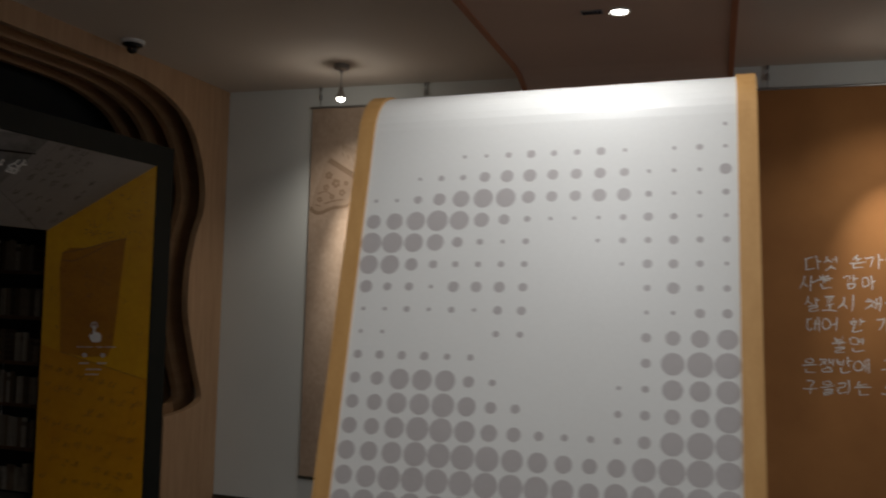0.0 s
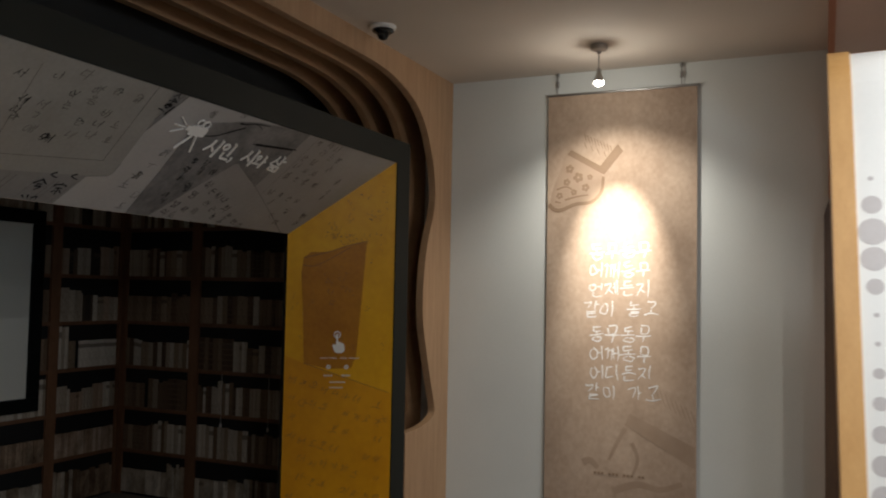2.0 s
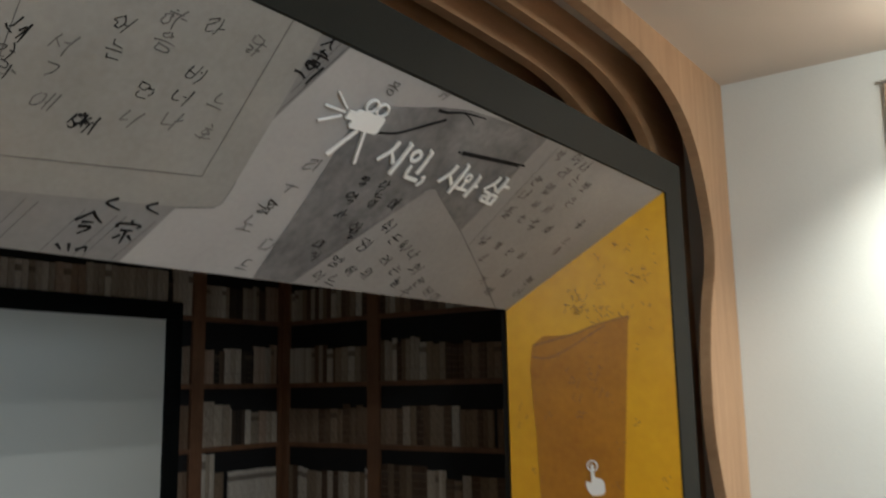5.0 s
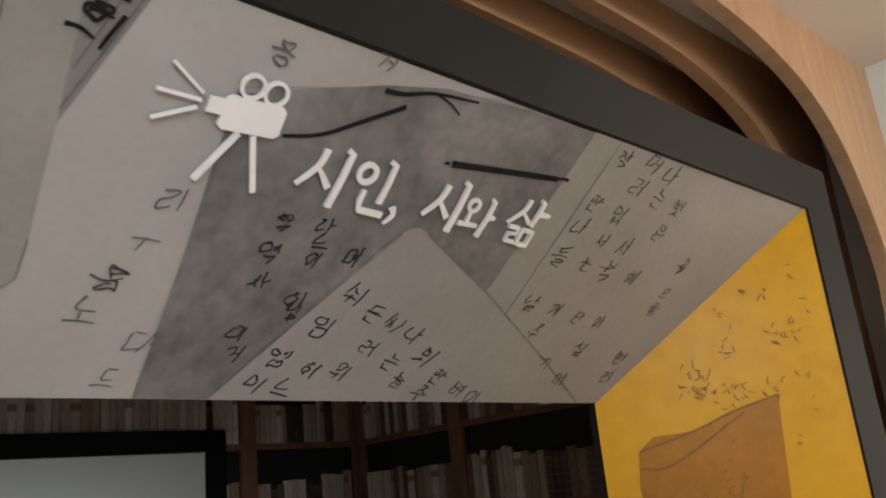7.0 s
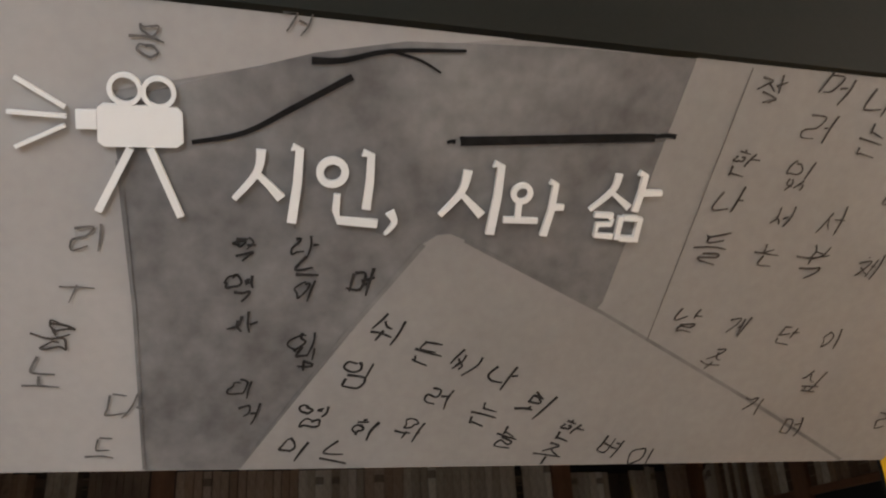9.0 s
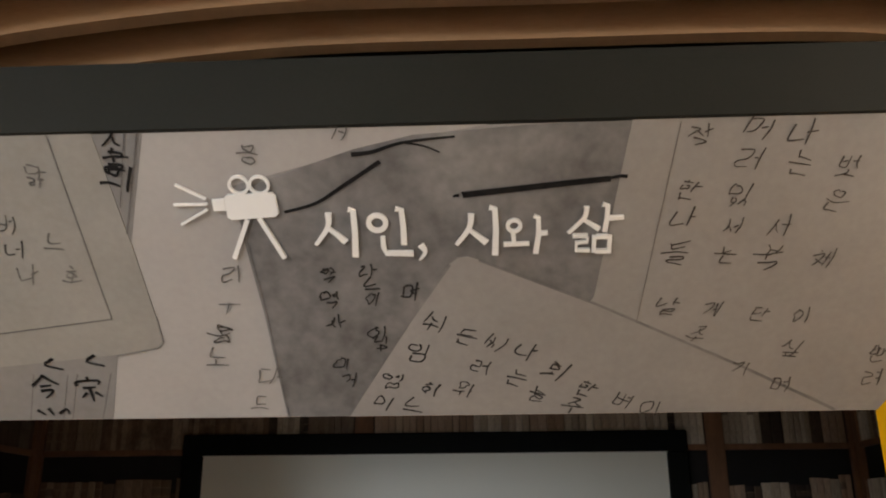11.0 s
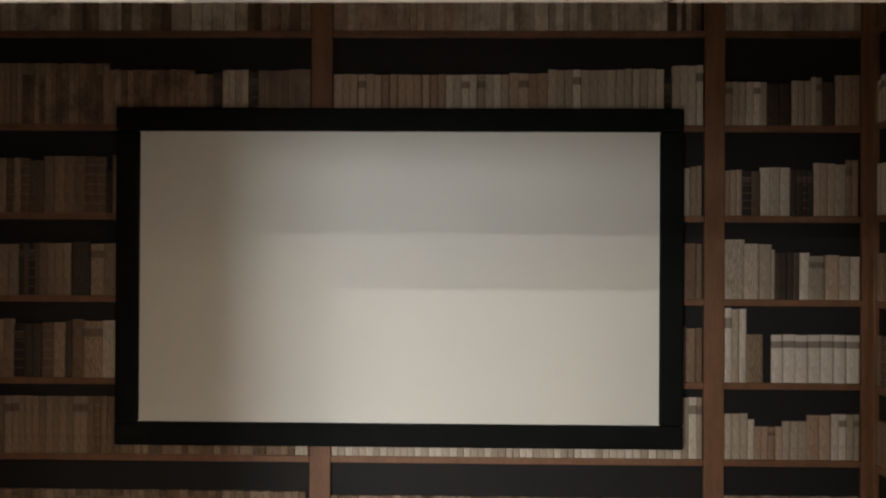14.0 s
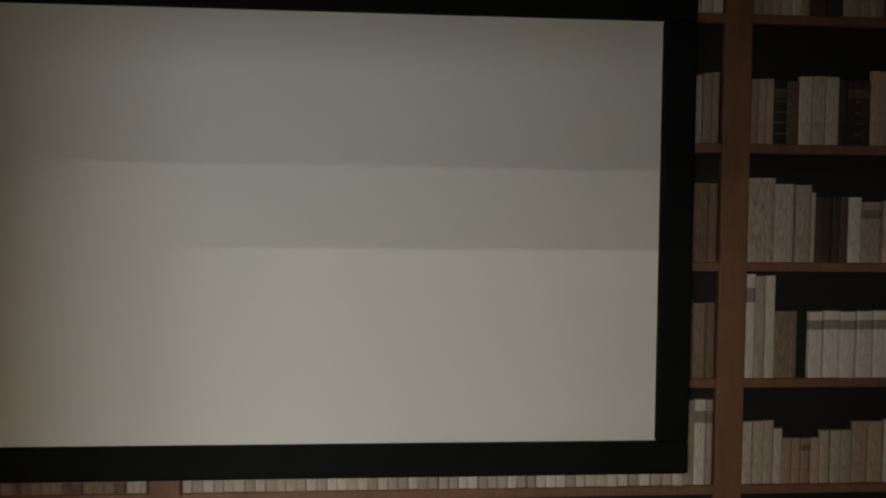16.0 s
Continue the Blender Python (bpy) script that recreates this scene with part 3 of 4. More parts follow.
# sheet towards the mustard panel
script("작:4.279,0.042 머:4.388,0.025 나:4.469,0.041 러:4.379,0.090 는:4.473,0.104 한:4.269,0.154 있:4.369,0.166 나:4.268,0.217 서:4.364,0.236 서:4.457,0.238 는:4.360,0.304 채:4.557,0.317 날:4.253,0.426 게:4.345,0.434 단:4.447,0.450 이:4.537,0.455", 0.043, INK_BROWN, 4, 0.0030)
script("들:4.257,0.296 북:4.446,0.310", 0.058, INK_BROWN, 6, 0.0034)
script("주:4.323,0.499 싶:4.531,0.540 기:4.430,0.592 며:4.522,0.639 벗:4.564,0.113 은:4.555,0.183 꽃:4.736,0.257 으:4.733,0.345 움:4.729,0.394 뻔:4.721,0.559 려:4.718,0.622", 0.044, INK_BROWN, 6, 0.0028)
# dark sheet
script("학:3.544,0.333 역:3.544,0.393 사:3.552,0.452 라:3.632,0.326 느:3.637,0.360 이:3.636,0.395 며:3.716,0.379 이:3.641,0.483 님:3.645,0.509 이:3.557,0.564 거:3.566,0.609", 0.036, INK_PEN, 2, 0.0044, 0.075)
# pale sheet
script("리:3.343,0.331 ㅜ:3.326,0.407 노:3.276,0.542 다:3.386,0.597 드:3.354,0.675", 0.046, INK_PALE, 6, 0.0034)
script("응:3.420,0.056 거:3.597,0.016", 0.034, INK_PALE, 4, 0.0030)
script("옹:3.297,0.479", 0.042, INK_BROWN, 12, 0.0036, 0.09)
# sheet furthest from the mustard panel
script("라:2.540,0.277 라:2.556,0.312 ㄱ:2.626,0.286 어:2.708,0.149 는:2.718,0.207 라:2.883,0.086 면:2.818,0.270 너:2.903,0.256 버:2.903,0.197 서:2.460,0.120 며:2.380,0.190 나:2.600,0.090", 0.039, INK_PEN, 4, 0.0031)
script("서:2.625,0.226 하:2.794,0.102 음:2.804,0.154 니:2.824,0.340 나:2.914,0.317 호:3.005,0.323 에:2.644,0.352 맑:2.994,0.090 느:2.990,0.245 다:2.700,0.050 오:2.480,0.360 고:2.420,0.300", 0.046, INK_PALE, 4, 0.0036)
script("세:2.540,0.229 애:2.741,0.370 매:2.735,0.376", 0.042, INK, 8, 0.0050, 0.10)
# heavy brush signs where the ruled strip shows beside the sheet
script("ㅅ:3.165,0.016 물:3.160,0.062 의:3.158,0.100", 0.048, INK, 8, 0.0075)
# cursive brush signs on the ruled strip
ROOF = ([(-0.036, 0.004), (-0.008, -0.022), (0.0, -0.034)], [(-0.002, -0.032), (0.016, -0.014), (0.038, 0.0)], [(-0.016, 0.006), (0.016, 0.003)], [(-0.018, 0.022), (0.014, 0.018), (0.010, 0.030), (-0.010, 0.046)])
TREE = ([(0.0, -0.036), (0.004, -0.026)], [(-0.032, -0.006), (-0.030, -0.020), (0.030, -0.023), (0.026, -0.010)], [(-0.018, 0.002), (0.018, -0.001)], [(0.0, 0.002), (0.002, 0.048)], [(-0.010, 0.018), (-0.027, 0.034)], [(0.012, 0.016), (0.030, 0.032)])
HOOK = ([(0.012, -0.020), (-0.014, 0.000), (0.032, 0.016)],)
DASH = ([(-0.046, -0.004), (-0.026, 0.014)], [(-0.014, -0.010), (-0.004, 0.016)], [(0.012, 0.010), (0.036, -0.006), (0.040, 0.012)])
for signs, y0, s0 in ((ROOF, 2.868, 0.612), (TREE, 2.968, 0.622), (HOOK, 2.992, 0.548), (HOOK[:1], 2.895, 0.556), (DASH, 2.868, 0.690)):
    for line in signs:
        pts = [(y0 + p * 0.85, s0 + q * 0.85) for p, q in line]
        part("brush_sign", stroke(smooth_line(pts, 3) if len(pts) > 2 else pts, 0.0085, 0.004, on_slope, 0.0038, 0.0044), INK, soffit)
# raised white sign: film camera and title
sign = thing("portal_sign", "raised white film camera emblem and title lettering on the slanted print", "sign")
H0, H1 = 0.0046, 0.0105


def on_sign(y, s, h):
    return on_slope(y - 0.003, s - 0.005, h)


def letter(name, strokes, rings=()):
    bm = bmesh.new()
    for k, (pts, w0, w1) in enumerate(strokes):
        stroke(pts, w0, w1, on_sign, H0, H1 + 0.0004 * k, bm)
    for cu, cv, r0, r1 in rings:
        ring(cu, cv, r0, r1, on_sign, H0, H1 - 0.0005, 24, bm)
    part(name, bm, ACRYLIC, sign)


bm = bmesh.new()
body = [(3.364, 0.150), (3.371, 0.144), (3.459, 0.142), (3.466, 0.149), (3.468, 0.188), (3.460, 0.195), (3.372, 0.200), (3.364, 0.194)]
prism(body, on_sign, H0, H1, bm)
part("camera_body", bm, ACRYLIC, sign)
part("camera_lens", prism([(3.339, 0.155), (3.3635, 0.153), (3.3635, 0.178), (3.339, 0.179)], on_sign, H0, H1 + 0.0006), ACRYLIC, sign)
for cu, cv in ((3.397, 0.1240), (3.437, 0.1250)):
    part("camera_reel", ring(cu, cv, 0.0155, 0.0212, on_sign, H0, H1 + 0.0004), ACRYLIC, sign)
part("tripod_leg", stroke([(3.403, 0.200), (3.362, 0.290)], 0.0095, 0.0095, on_sign, H0, H1 + 0.0003), ACRYLIC, sign)
part("tripod_leg", stroke([(3.427, 0.198), (3.466, 0.292)], 0.0095, 0.0095, on_sign, H0, H1 + 0.0003), ACRYLIC, sign)
for a, b in (((3.271, 0.120), (3.327, 0.153)), ((3.260, 0.164), (3.328, 0.1645)), ((3.267, 0.209), (3.326, 0.176))):
    part("light_ray", stroke([a, b], 0.0048, 0.0048, on_sign, H0, H1), ACRYLIC, sign)
letter("letter", [(smooth_line([(3.566, 0.190), (3.562, 0.222), (3.534, 0.262)], 4), 0.013, 0.007), ([(3.560, 0.222), (3.580, 0.240), (3.596, 0.257)], 0.007, 0.013), ([(3.606, 0.183), (3.616, 0.186), (3.616, 0.235), (3.612, 0.292)], 0.010, 0.013)])
letter("letter", [([(3.700, 0.184), (3.712, 0.187), (3.714, 0.225), (3.713, 0.266)], 0.010, 0.012), ([(3.671, 0.246), (3.671, 0.270), (3.676, 0.285), (3.731, 0.287)], 0.009, 0.012)], [(3.662, 0.215, 0.0120, 0.0222)])
letter("comma", [(smooth_line([(3.747, 0.268), (3.755, 0.284), (3.743, 0.303)], 4), 0.014, 0.003)])
letter("letter", [(smooth_line([(3.850, 0.199), (3.845, 0.232), (3.819, 0.269)], 4), 0.013, 0.007), ([(3.843, 0.232), (3.862, 0.249), (3.880, 0.265)], 0.007, 0.013), ([(3.886, 0.186), (3.897, 0.189), (3.899, 0.235), (3.897, 0.294)], 0.010, 0.013)])
letter("letter", [([(3.933, 0.241), (3.935, 0.267)], 0.009, 0.009), ([(3.914, 0.270), (3.966, 0.269)], 0.009, 0.008), ([(3.974, 0.207), (3.983, 0.210), (3.984, 0.250), (3.979, 0.292)], 0.008, 0.011), ([(3.984, 0.246), (4.002, 0.245)], 0.010, 0.008)], [(3.935, 0.228, 0.0085, 0.0165)])
letter("letter", [(smooth_line([(4.077, 0.188), (4.073, 0.214), (4.043, 0.247)], 4), 0.011, 0.006), ([(4.071, 0.217), (4.088, 0.228), (4.104, 0.239)], 0.006, 0.011), ([(4.108, 0.184), (4.118, 0.187), (4.118, 0.215), (4.115, 0.245)], 0.009, 0.010),
                  ([(4.117, 0.215), (4.151, 0.213)], 0.010, 0.008), ([(4.052, 0.2535), (4.082, 0.2535)], 0.008, 0.008), ([(4.081, 0.258), (4.081, 0.267), (4.060, 0.269), (4.060, 0.286), (4.088, 0.287)], 0.007, 0.008),
                  ([(4.095, 0.254), (4.095, 0.291)], 0.008, 0.008), ([(4.126, 0.254), (4.126, 0.293)], 0.008, 0.008), ([(4.099, 0.2555), (4.122, 0.2555)], 0.008, 0.008), ([(4.099, 0.289), (4.122, 0.289)], 0.008, 0.008)])

# mustard side panels
PU = Vector((BX - FX, BY1 - FY1, 0))
PLEN = PU.length
PU /= PLEN
PN = Vector((PU.y, -PU.x, 0))             # towards the passage


def on_mustard(u, v, h):
    """u from the frame inwards, v height."""
    return Vector((FX, FY1, 0)) + PU * u + PN * h + Vector((0, 0, v))


if PN.y > 0:
    PN = -PN
mustard = thing("portal_panel", "mustard yellow printed side panel of the funnel entrance", "wall panel", group="side panels of the entrance", kind="structure")
part("board", prism([(0, 0), (PLEN, 0), (PLEN, BZ), (0, FZ)], on_mustard, -0.03, 0), YELLOW, mustard)
part("paper_print", prism(smooth_line([(0.545, 1.20), (0.557, 1.50), (0.562, 1.845), (0.40, 1.885), (0.30, 1.925), (0.175, 1.955)], 3) + [(0.20, 1.60), (0.225, 1.25), (0.255, 1.17), (0.40, 1.165)], on_mustard, 0.0005, 0.0025), OCHRE, mustard, "brown paper print with torn edge")
for pts, w in ((((0.562, 1.80), (0.50, 1.795), (0.42, 1.83), (0.33, 1.885), (0.27, 1.92)), 0.006), (((0.56, 1.845), (0.40, 1.887), (0.30, 1.925), (0.175, 1.957)), 0.006)):
    part("ink_line", stroke(smooth_line(pts, 4), w, w * 0.7, on_mustard, 0.003, 0.0042), OCHRE_INK, mustard)
random.seed(9)
bm = bmesh.new()
for _ in range(46):
    u, v = random.uniform(0.04, PLEN - 0.04), random.choice((random.uniform(1.95, 2.3), random.uniform(1.3, 2.0)))
    if v > FZ - (FZ - BZ) * u / PLEN - 0.05:
        continue
    for _ in range(random.randint(2, 4)):
        a = random.uniform(0, math.tau)
        r = random.uniform(0.008, 0.022)
        p, q = u + random.uniform(-0.02, 0.02), v + random.uniform(-0.025, 0.025)
        stroke([(p, q), (p + r * math.cos(a) * 0.5 + 0.003, q + r * math.sin(a) * 0.5), (p + r * math.cos(a), q + r * math.sin(a))], 0.003, 0.0015, on_mustard, 0.0043, 0.0052, bm)
tagged(part("handwriting", bm, OCHRE_INK, mustard), "faint brown handwriting", kind="stuff")
part("lower_print", prism([(0.004, 0.01), (0.004, 1.016), (0.30, 1.115), (0.545, 1.20), (PLEN - 0.004, 1.245), (PLEN - 0.004, 0.01)], on_mustard, 0.0004, 0.0012), YELLOW_DEEP, mustard, "deeper mustard paper print")
# touch instruction
part("ink_line", stroke([(0.545, 1.20), (0.30, 1.115), (0.02, 1.02)], 0.004, 0.003, on_mustard, 0.003, 0.0040), OCHRE_INK, mustard)
def on_mustard_page(p, q, h):
    return on_mustard(-p, -q, h)


hand = random.Random(12)
for ch, u, v in (("ㅂ", 0.035, 0.86), ("시", 0.36, 2.03), ("별", 0.375, 1.985), ("이", 0.40, 1.70), ("나", 0.32, 1.72), ("너", 0.39, 1.64), ("가", 0.31, 1.66), ("하", 0.38, 1.57)):
    brushed("handwriting", ch, 0.042, on_mustard_page, 0.0043, 0.0050, OCHRE_INK, mustard, -u, -v, 0.0028, 8, 0.15, 0.08, 3)
for row in range(7):
    for k, ch in enumerate(hand.sample("가나다라마바사아자하거너더러머버서어저소보모도고", 9)):
        u = PLEN - 0.05 - 0.066 * k
        if 0.03 < u and hand.random() < 0.8:
            brushed("handwriting", ch, 0.043 * hand.uniform(0.8, 1.15), on_mustard_page, 0.0043, 0.0050, OCHRE_INK, mustard,
                    -u, -(1.10 - 0.115 * row - 0.018 * k) + hand.uniform(-0.012, 0.012), 0.0036, 16 + hand.uniform(-8, 8), 0.25, 0.09, row)
bm = ring(0.345, 1.375, 0.016, 0.022, on_mustard, 0.005, 0.0062, 20)
part("touch_ring", bm, ACRYLIC, mustard)
part("pointing_hand", prism(smooth_line([(0.352, 1.378), (0.340, 1.378), (0.338, 1.335), (0.312, 1.325), (0.300, 1.305), (0.305, 1.268), (0.352, 1.265), (0.372, 1.30), (0.368, 1.318), (0.352, 1.315), (0.352, 1.376)], 3)[:-1], on_mustard, 0.005, 0.0068), ACRYLIC, mustard, "white pointing hand pictogram")
bm = bmesh.new()
for k in range(26):
    if k not in (5, 11, 12, 18):
        stroke([(0.445 - 0.0092 * k, 1.232), (0.4385 - 0.0092 * k, 1.232)], 0.0065, 0.0065, on_mustard, 0.005, 0.006, bm)
part("caption_bar", bm, CHALK, mustard)
for u in (0.395, 0.285):
    part("mouse_icon", ring(u, 1.178, 0.004, 0.014, on_mustard, 0.005, 0.006, 14), CHALK, mustard)
    for k in range(4):
        part("caption_bar", stroke([(u + 0.028 - 0.014 * k, 1.125), (u + 0.017 - 0.014 * k, 1.125)], 0.010, 0.010, on_mustard, 0.005, 0.006), CHALK, mustard)
for v, n in ((1.085, 7), (1.052, 6)):
    for k in range(n):
        part("caption_bar", stroke([(0.385 - 0.014 * k, v), (0.374 - 0.014 * k, v)], 0.008, 0.008, on_mustard, 0.005, 0.006), CHALK, mustard)


def on_mustard_left(u, v, h):
    p = on_mustard(u, v, h)
    return Vector((p.x, FY0 + (FY1 - p.y) * (BY0 - FY0) / (FY1 - BY1), p.z))


mustard_left = thing("portal_panel", "mustard yellow printed side panel of the funnel entrance", "wall panel", group="side panels of the entrance", kind="structure")
part("board", prism([(0, 0), (PLEN, 0), (PLEN, BZ), (0, FZ)], on_mustard_left, -0.03, 0), YELLOW, mustard_left)

# ---- the dark screening room behind ----
RX, RY0, RY1, RZ = -6.42, 1.66, 5.64, 2.96
tagged(part("wall_screen", block(RX - 0.08, RX, RY0 - 0.1, RY1 + 0.1, 0, RZ + 0.06), DARK), "dark back wall of the screening room", "wall", kind="structure")
tagged(part("wall_room_north", block(RX, -4.56, RY1, RY1 + 0.05, 0, RZ), DARK), "dark side wall of the screening room", "wall", kind="structure")
tagged(part("wall_room_south", block(RX, -4.56, RY0 - 0.05, RY0, 0, RZ), DARK), "dark side wall of the screening room", "wall", kind="structure")
tagged(part("ceiling_room", block(RX, -4.56, RY0 - 0.05, RY1 + 0.05, RZ, RZ + 0.05), DARK), "dark ceiling of the screening room", "ceiling", kind="structure")
tagged(part("wall_over_entrance", block(-4.245, -4.215, RY0, RY1, BZ + 0.03, 2.64), DARK), "black lining over the entrance", "wall", kind="structure")
tagged(part("ceiling_entrance", block(-4.56, -4.215, RY0, RY1, 2.64, 2.70), DARK), "black lining over the entrance", "ceiling", kind="structure")
tagged(part("wall_beside_entrance", block(-4.245, -4.215, BY1 + 0.03, RY1, 0, BZ + 0.03), DARK), "black lining beside the entrance", "wall", kind="structure")
tagged(part("wall_beside_entrance", block(-4.245, -4.215, RY0, BY0 - 0.03, 0, BZ + 0.03), DARK), "black lining beside the entrance", "wall", kind="structure")
tagged(part("wall_beside_entrance", block(-4.56, -4.245, RY1, RY1 + 0.05, 0, 2.70), DARK), "black lining beside the entrance", "wall", kind="structure")
tagged(part("wall_beside_entrance", block(-4.56, -4.245, RY0 - 0.05, RY0, 0, 2.70), DARK), "black lining beside the entrance", "wall", kind="structure")

# projection screen
SX, SY0, SY1, SZ0, SZ1 = RX + 0.05, 2.512, 4.732, 0.840, 2.084
screen = thing("projection_screen", "fixed frame projection screen with black velvet border on the bookcase wall", "projection screen")
part("fabric", block(RX + 0.035, SX - 0.012, SY0 - 0.03, SY1 + 0.03, SZ0 - 0.03, SZ1 + 0.03), SCREEN, screen, "pale grey unlit projection fabric")
B = 0.098
for y0, y1, z0, z1 in ((SY0 - B, SY1 + B, SZ1, SZ1 + B), (SY0 - B, SY1 + B, SZ0 - B, SZ0), (SY0 - B, SY0, SZ0, SZ1), (SY1, SY1 + B, SZ0, SZ1)):
    part("frame_bar", block(RX + 0.03, SX + 0.012, y0, y1, z0, z1, 0.008), VELVET, screen)

# ---- bookcases that line the room ----
LEVELS = (0.02, 0.36, 0.695, 1.022, 1.376, 1.732, 2.117, 2.520)


def book_mesh(mat):
    """A unit book: rounded spine to the front (+x), one unit deep, wide and high."""
    bm = bmesh.new()
    prism([(0, 0), (0.75, 0), (0.95, 0.14), (1, 0.5), (0.95, 0.86), (0.75, 1), (0, 1)], lambda u, v, h: Vector((u, v, h)), 0, 1, bm)
    me = bpy.data.meshes.new("book")
    bmesh.ops.recalc_face_normals(bm, faces=bm.faces)
    bm.to_mesh(me)
    bm.free()
    me.materials.append(mat)
    return me


BOOKS = {k: book_mesh(m) for k, m in (("mixed", BOOK), ("pale", BOOK_PALE), ("set", BOOK_SET), ("brown", BOOK_BROWN), ("dark", BOOK_DARK), ("tan", BOOK_TAN))}


def row_of_books(a, b, rnd, runs=None, moods=("mixed",)):
    """Places, widths, heights and kinds along one shelf; runs of a kind, as sets stand."""
    at, wave, queue = a, rnd.uniform(0, 6), list(runs or ())
    while at < b - 0.02:
        if queue:
            run, w, h, kind = queue.pop(0)
            loose, spread = 0.012, 0.06
        else:
            run, w, h, kind = rnd.randint(2, 9), rnd.uniform(0.018, 0.054), rnd.uniform(0.185, 0.225), rnd.choice(moods)
            loose, spread = (0.09, 0.15) if rnd.random() < 0.3 else (0.015, 0.12)
            h *= 1 + 0.10 * math.sin(wave + at * 5.0)
        if kind == "gap":
            at += w
            continue
        for _ in range(run):
            ww = min(w * rnd.uniform(1 - spread, 1 + spread), b - at)
            if ww < 0.012 or at >= b - 0.014:
                return
            yield at, ww * rnd.choice((0.985, 0.96, 0.92)), min(h * rnd.uniform(1 - loose, 1 + loose * 0.6), 0.318), kind
            at += ww
        if not runs and rnd.random() < 0.08:
            at += rnd.uniform(0.01, 0.04)


def bookcase(label, place, bays, uprights, length, hidden, seed, whole, runs=None, moods=("mixed",)):
    """A shallow wall of shelves. u runs along the wall, the fronts look to +x of its place."""
    rnd = random.Random(seed)
    case = thing("bookcase", label, "bookcase", group="bookcases round the screening room")
    case.matrix_world = place

    def at(x0, x1, u0, u1, z0, z1, bevel=0.0):
        return block(x0, x1, u0, u1, z0, z1, bevel)

    # flat back coloured as dark as the gaps of a deep case
    part("back_panel", at(0, 0.006, 0, length, 0, RZ - 0.004), SHELF_SHADE, case)
    for u, w in uprights:
        part("upright", at(0.006, 0.030, u - w / 2, u + w / 2, 0, RZ - 0.004, 0.003), SHELF, case)
    for z in LEVELS[1:]:
        for u0, u1 in bays:
            part("shelf", at(0.006, 0.027, u0, u1, z - 0.028, z, 0.003), SHELF, case)
    count, rest = 0, {}
    for level in (3, 4, 5, 2, 6, 7, 1, 0):
        z = LEVELS[level]
        for bay, (u0, u1) in reversed(list(enumerate(bays))):
            for u, w, h, kind in row_of_books(u0 + 0.004, u1 - 0.004, rnd, (runs or {}).get((bay, level)), moods):
                if hidden and hidden[0] < u and u + w < hidden[1] and hidden[2] < z and z + h < hidden[3]:
                    continue
                depth = rnd.uniform(0.012, 0.018)
                if count < whole:
                    ob = new("book", BOOKS[kind])
                    ob.parent = case
                    ob.location, ob.scale = (0.006, u, z + 0.0005), (depth, w, h)
                    count += 1
                else:
                    block(0.006, 0.006 + depth, u, u + w, z + 0.0005, z + h, 0, rest.setdefault(kind, bmesh.new()))
    for kind, bm in rest.items():
        tagged(part("book_rest", bm, BOOKS[kind].materials[0], case), "more old book spines", kind="stuff")
    return case


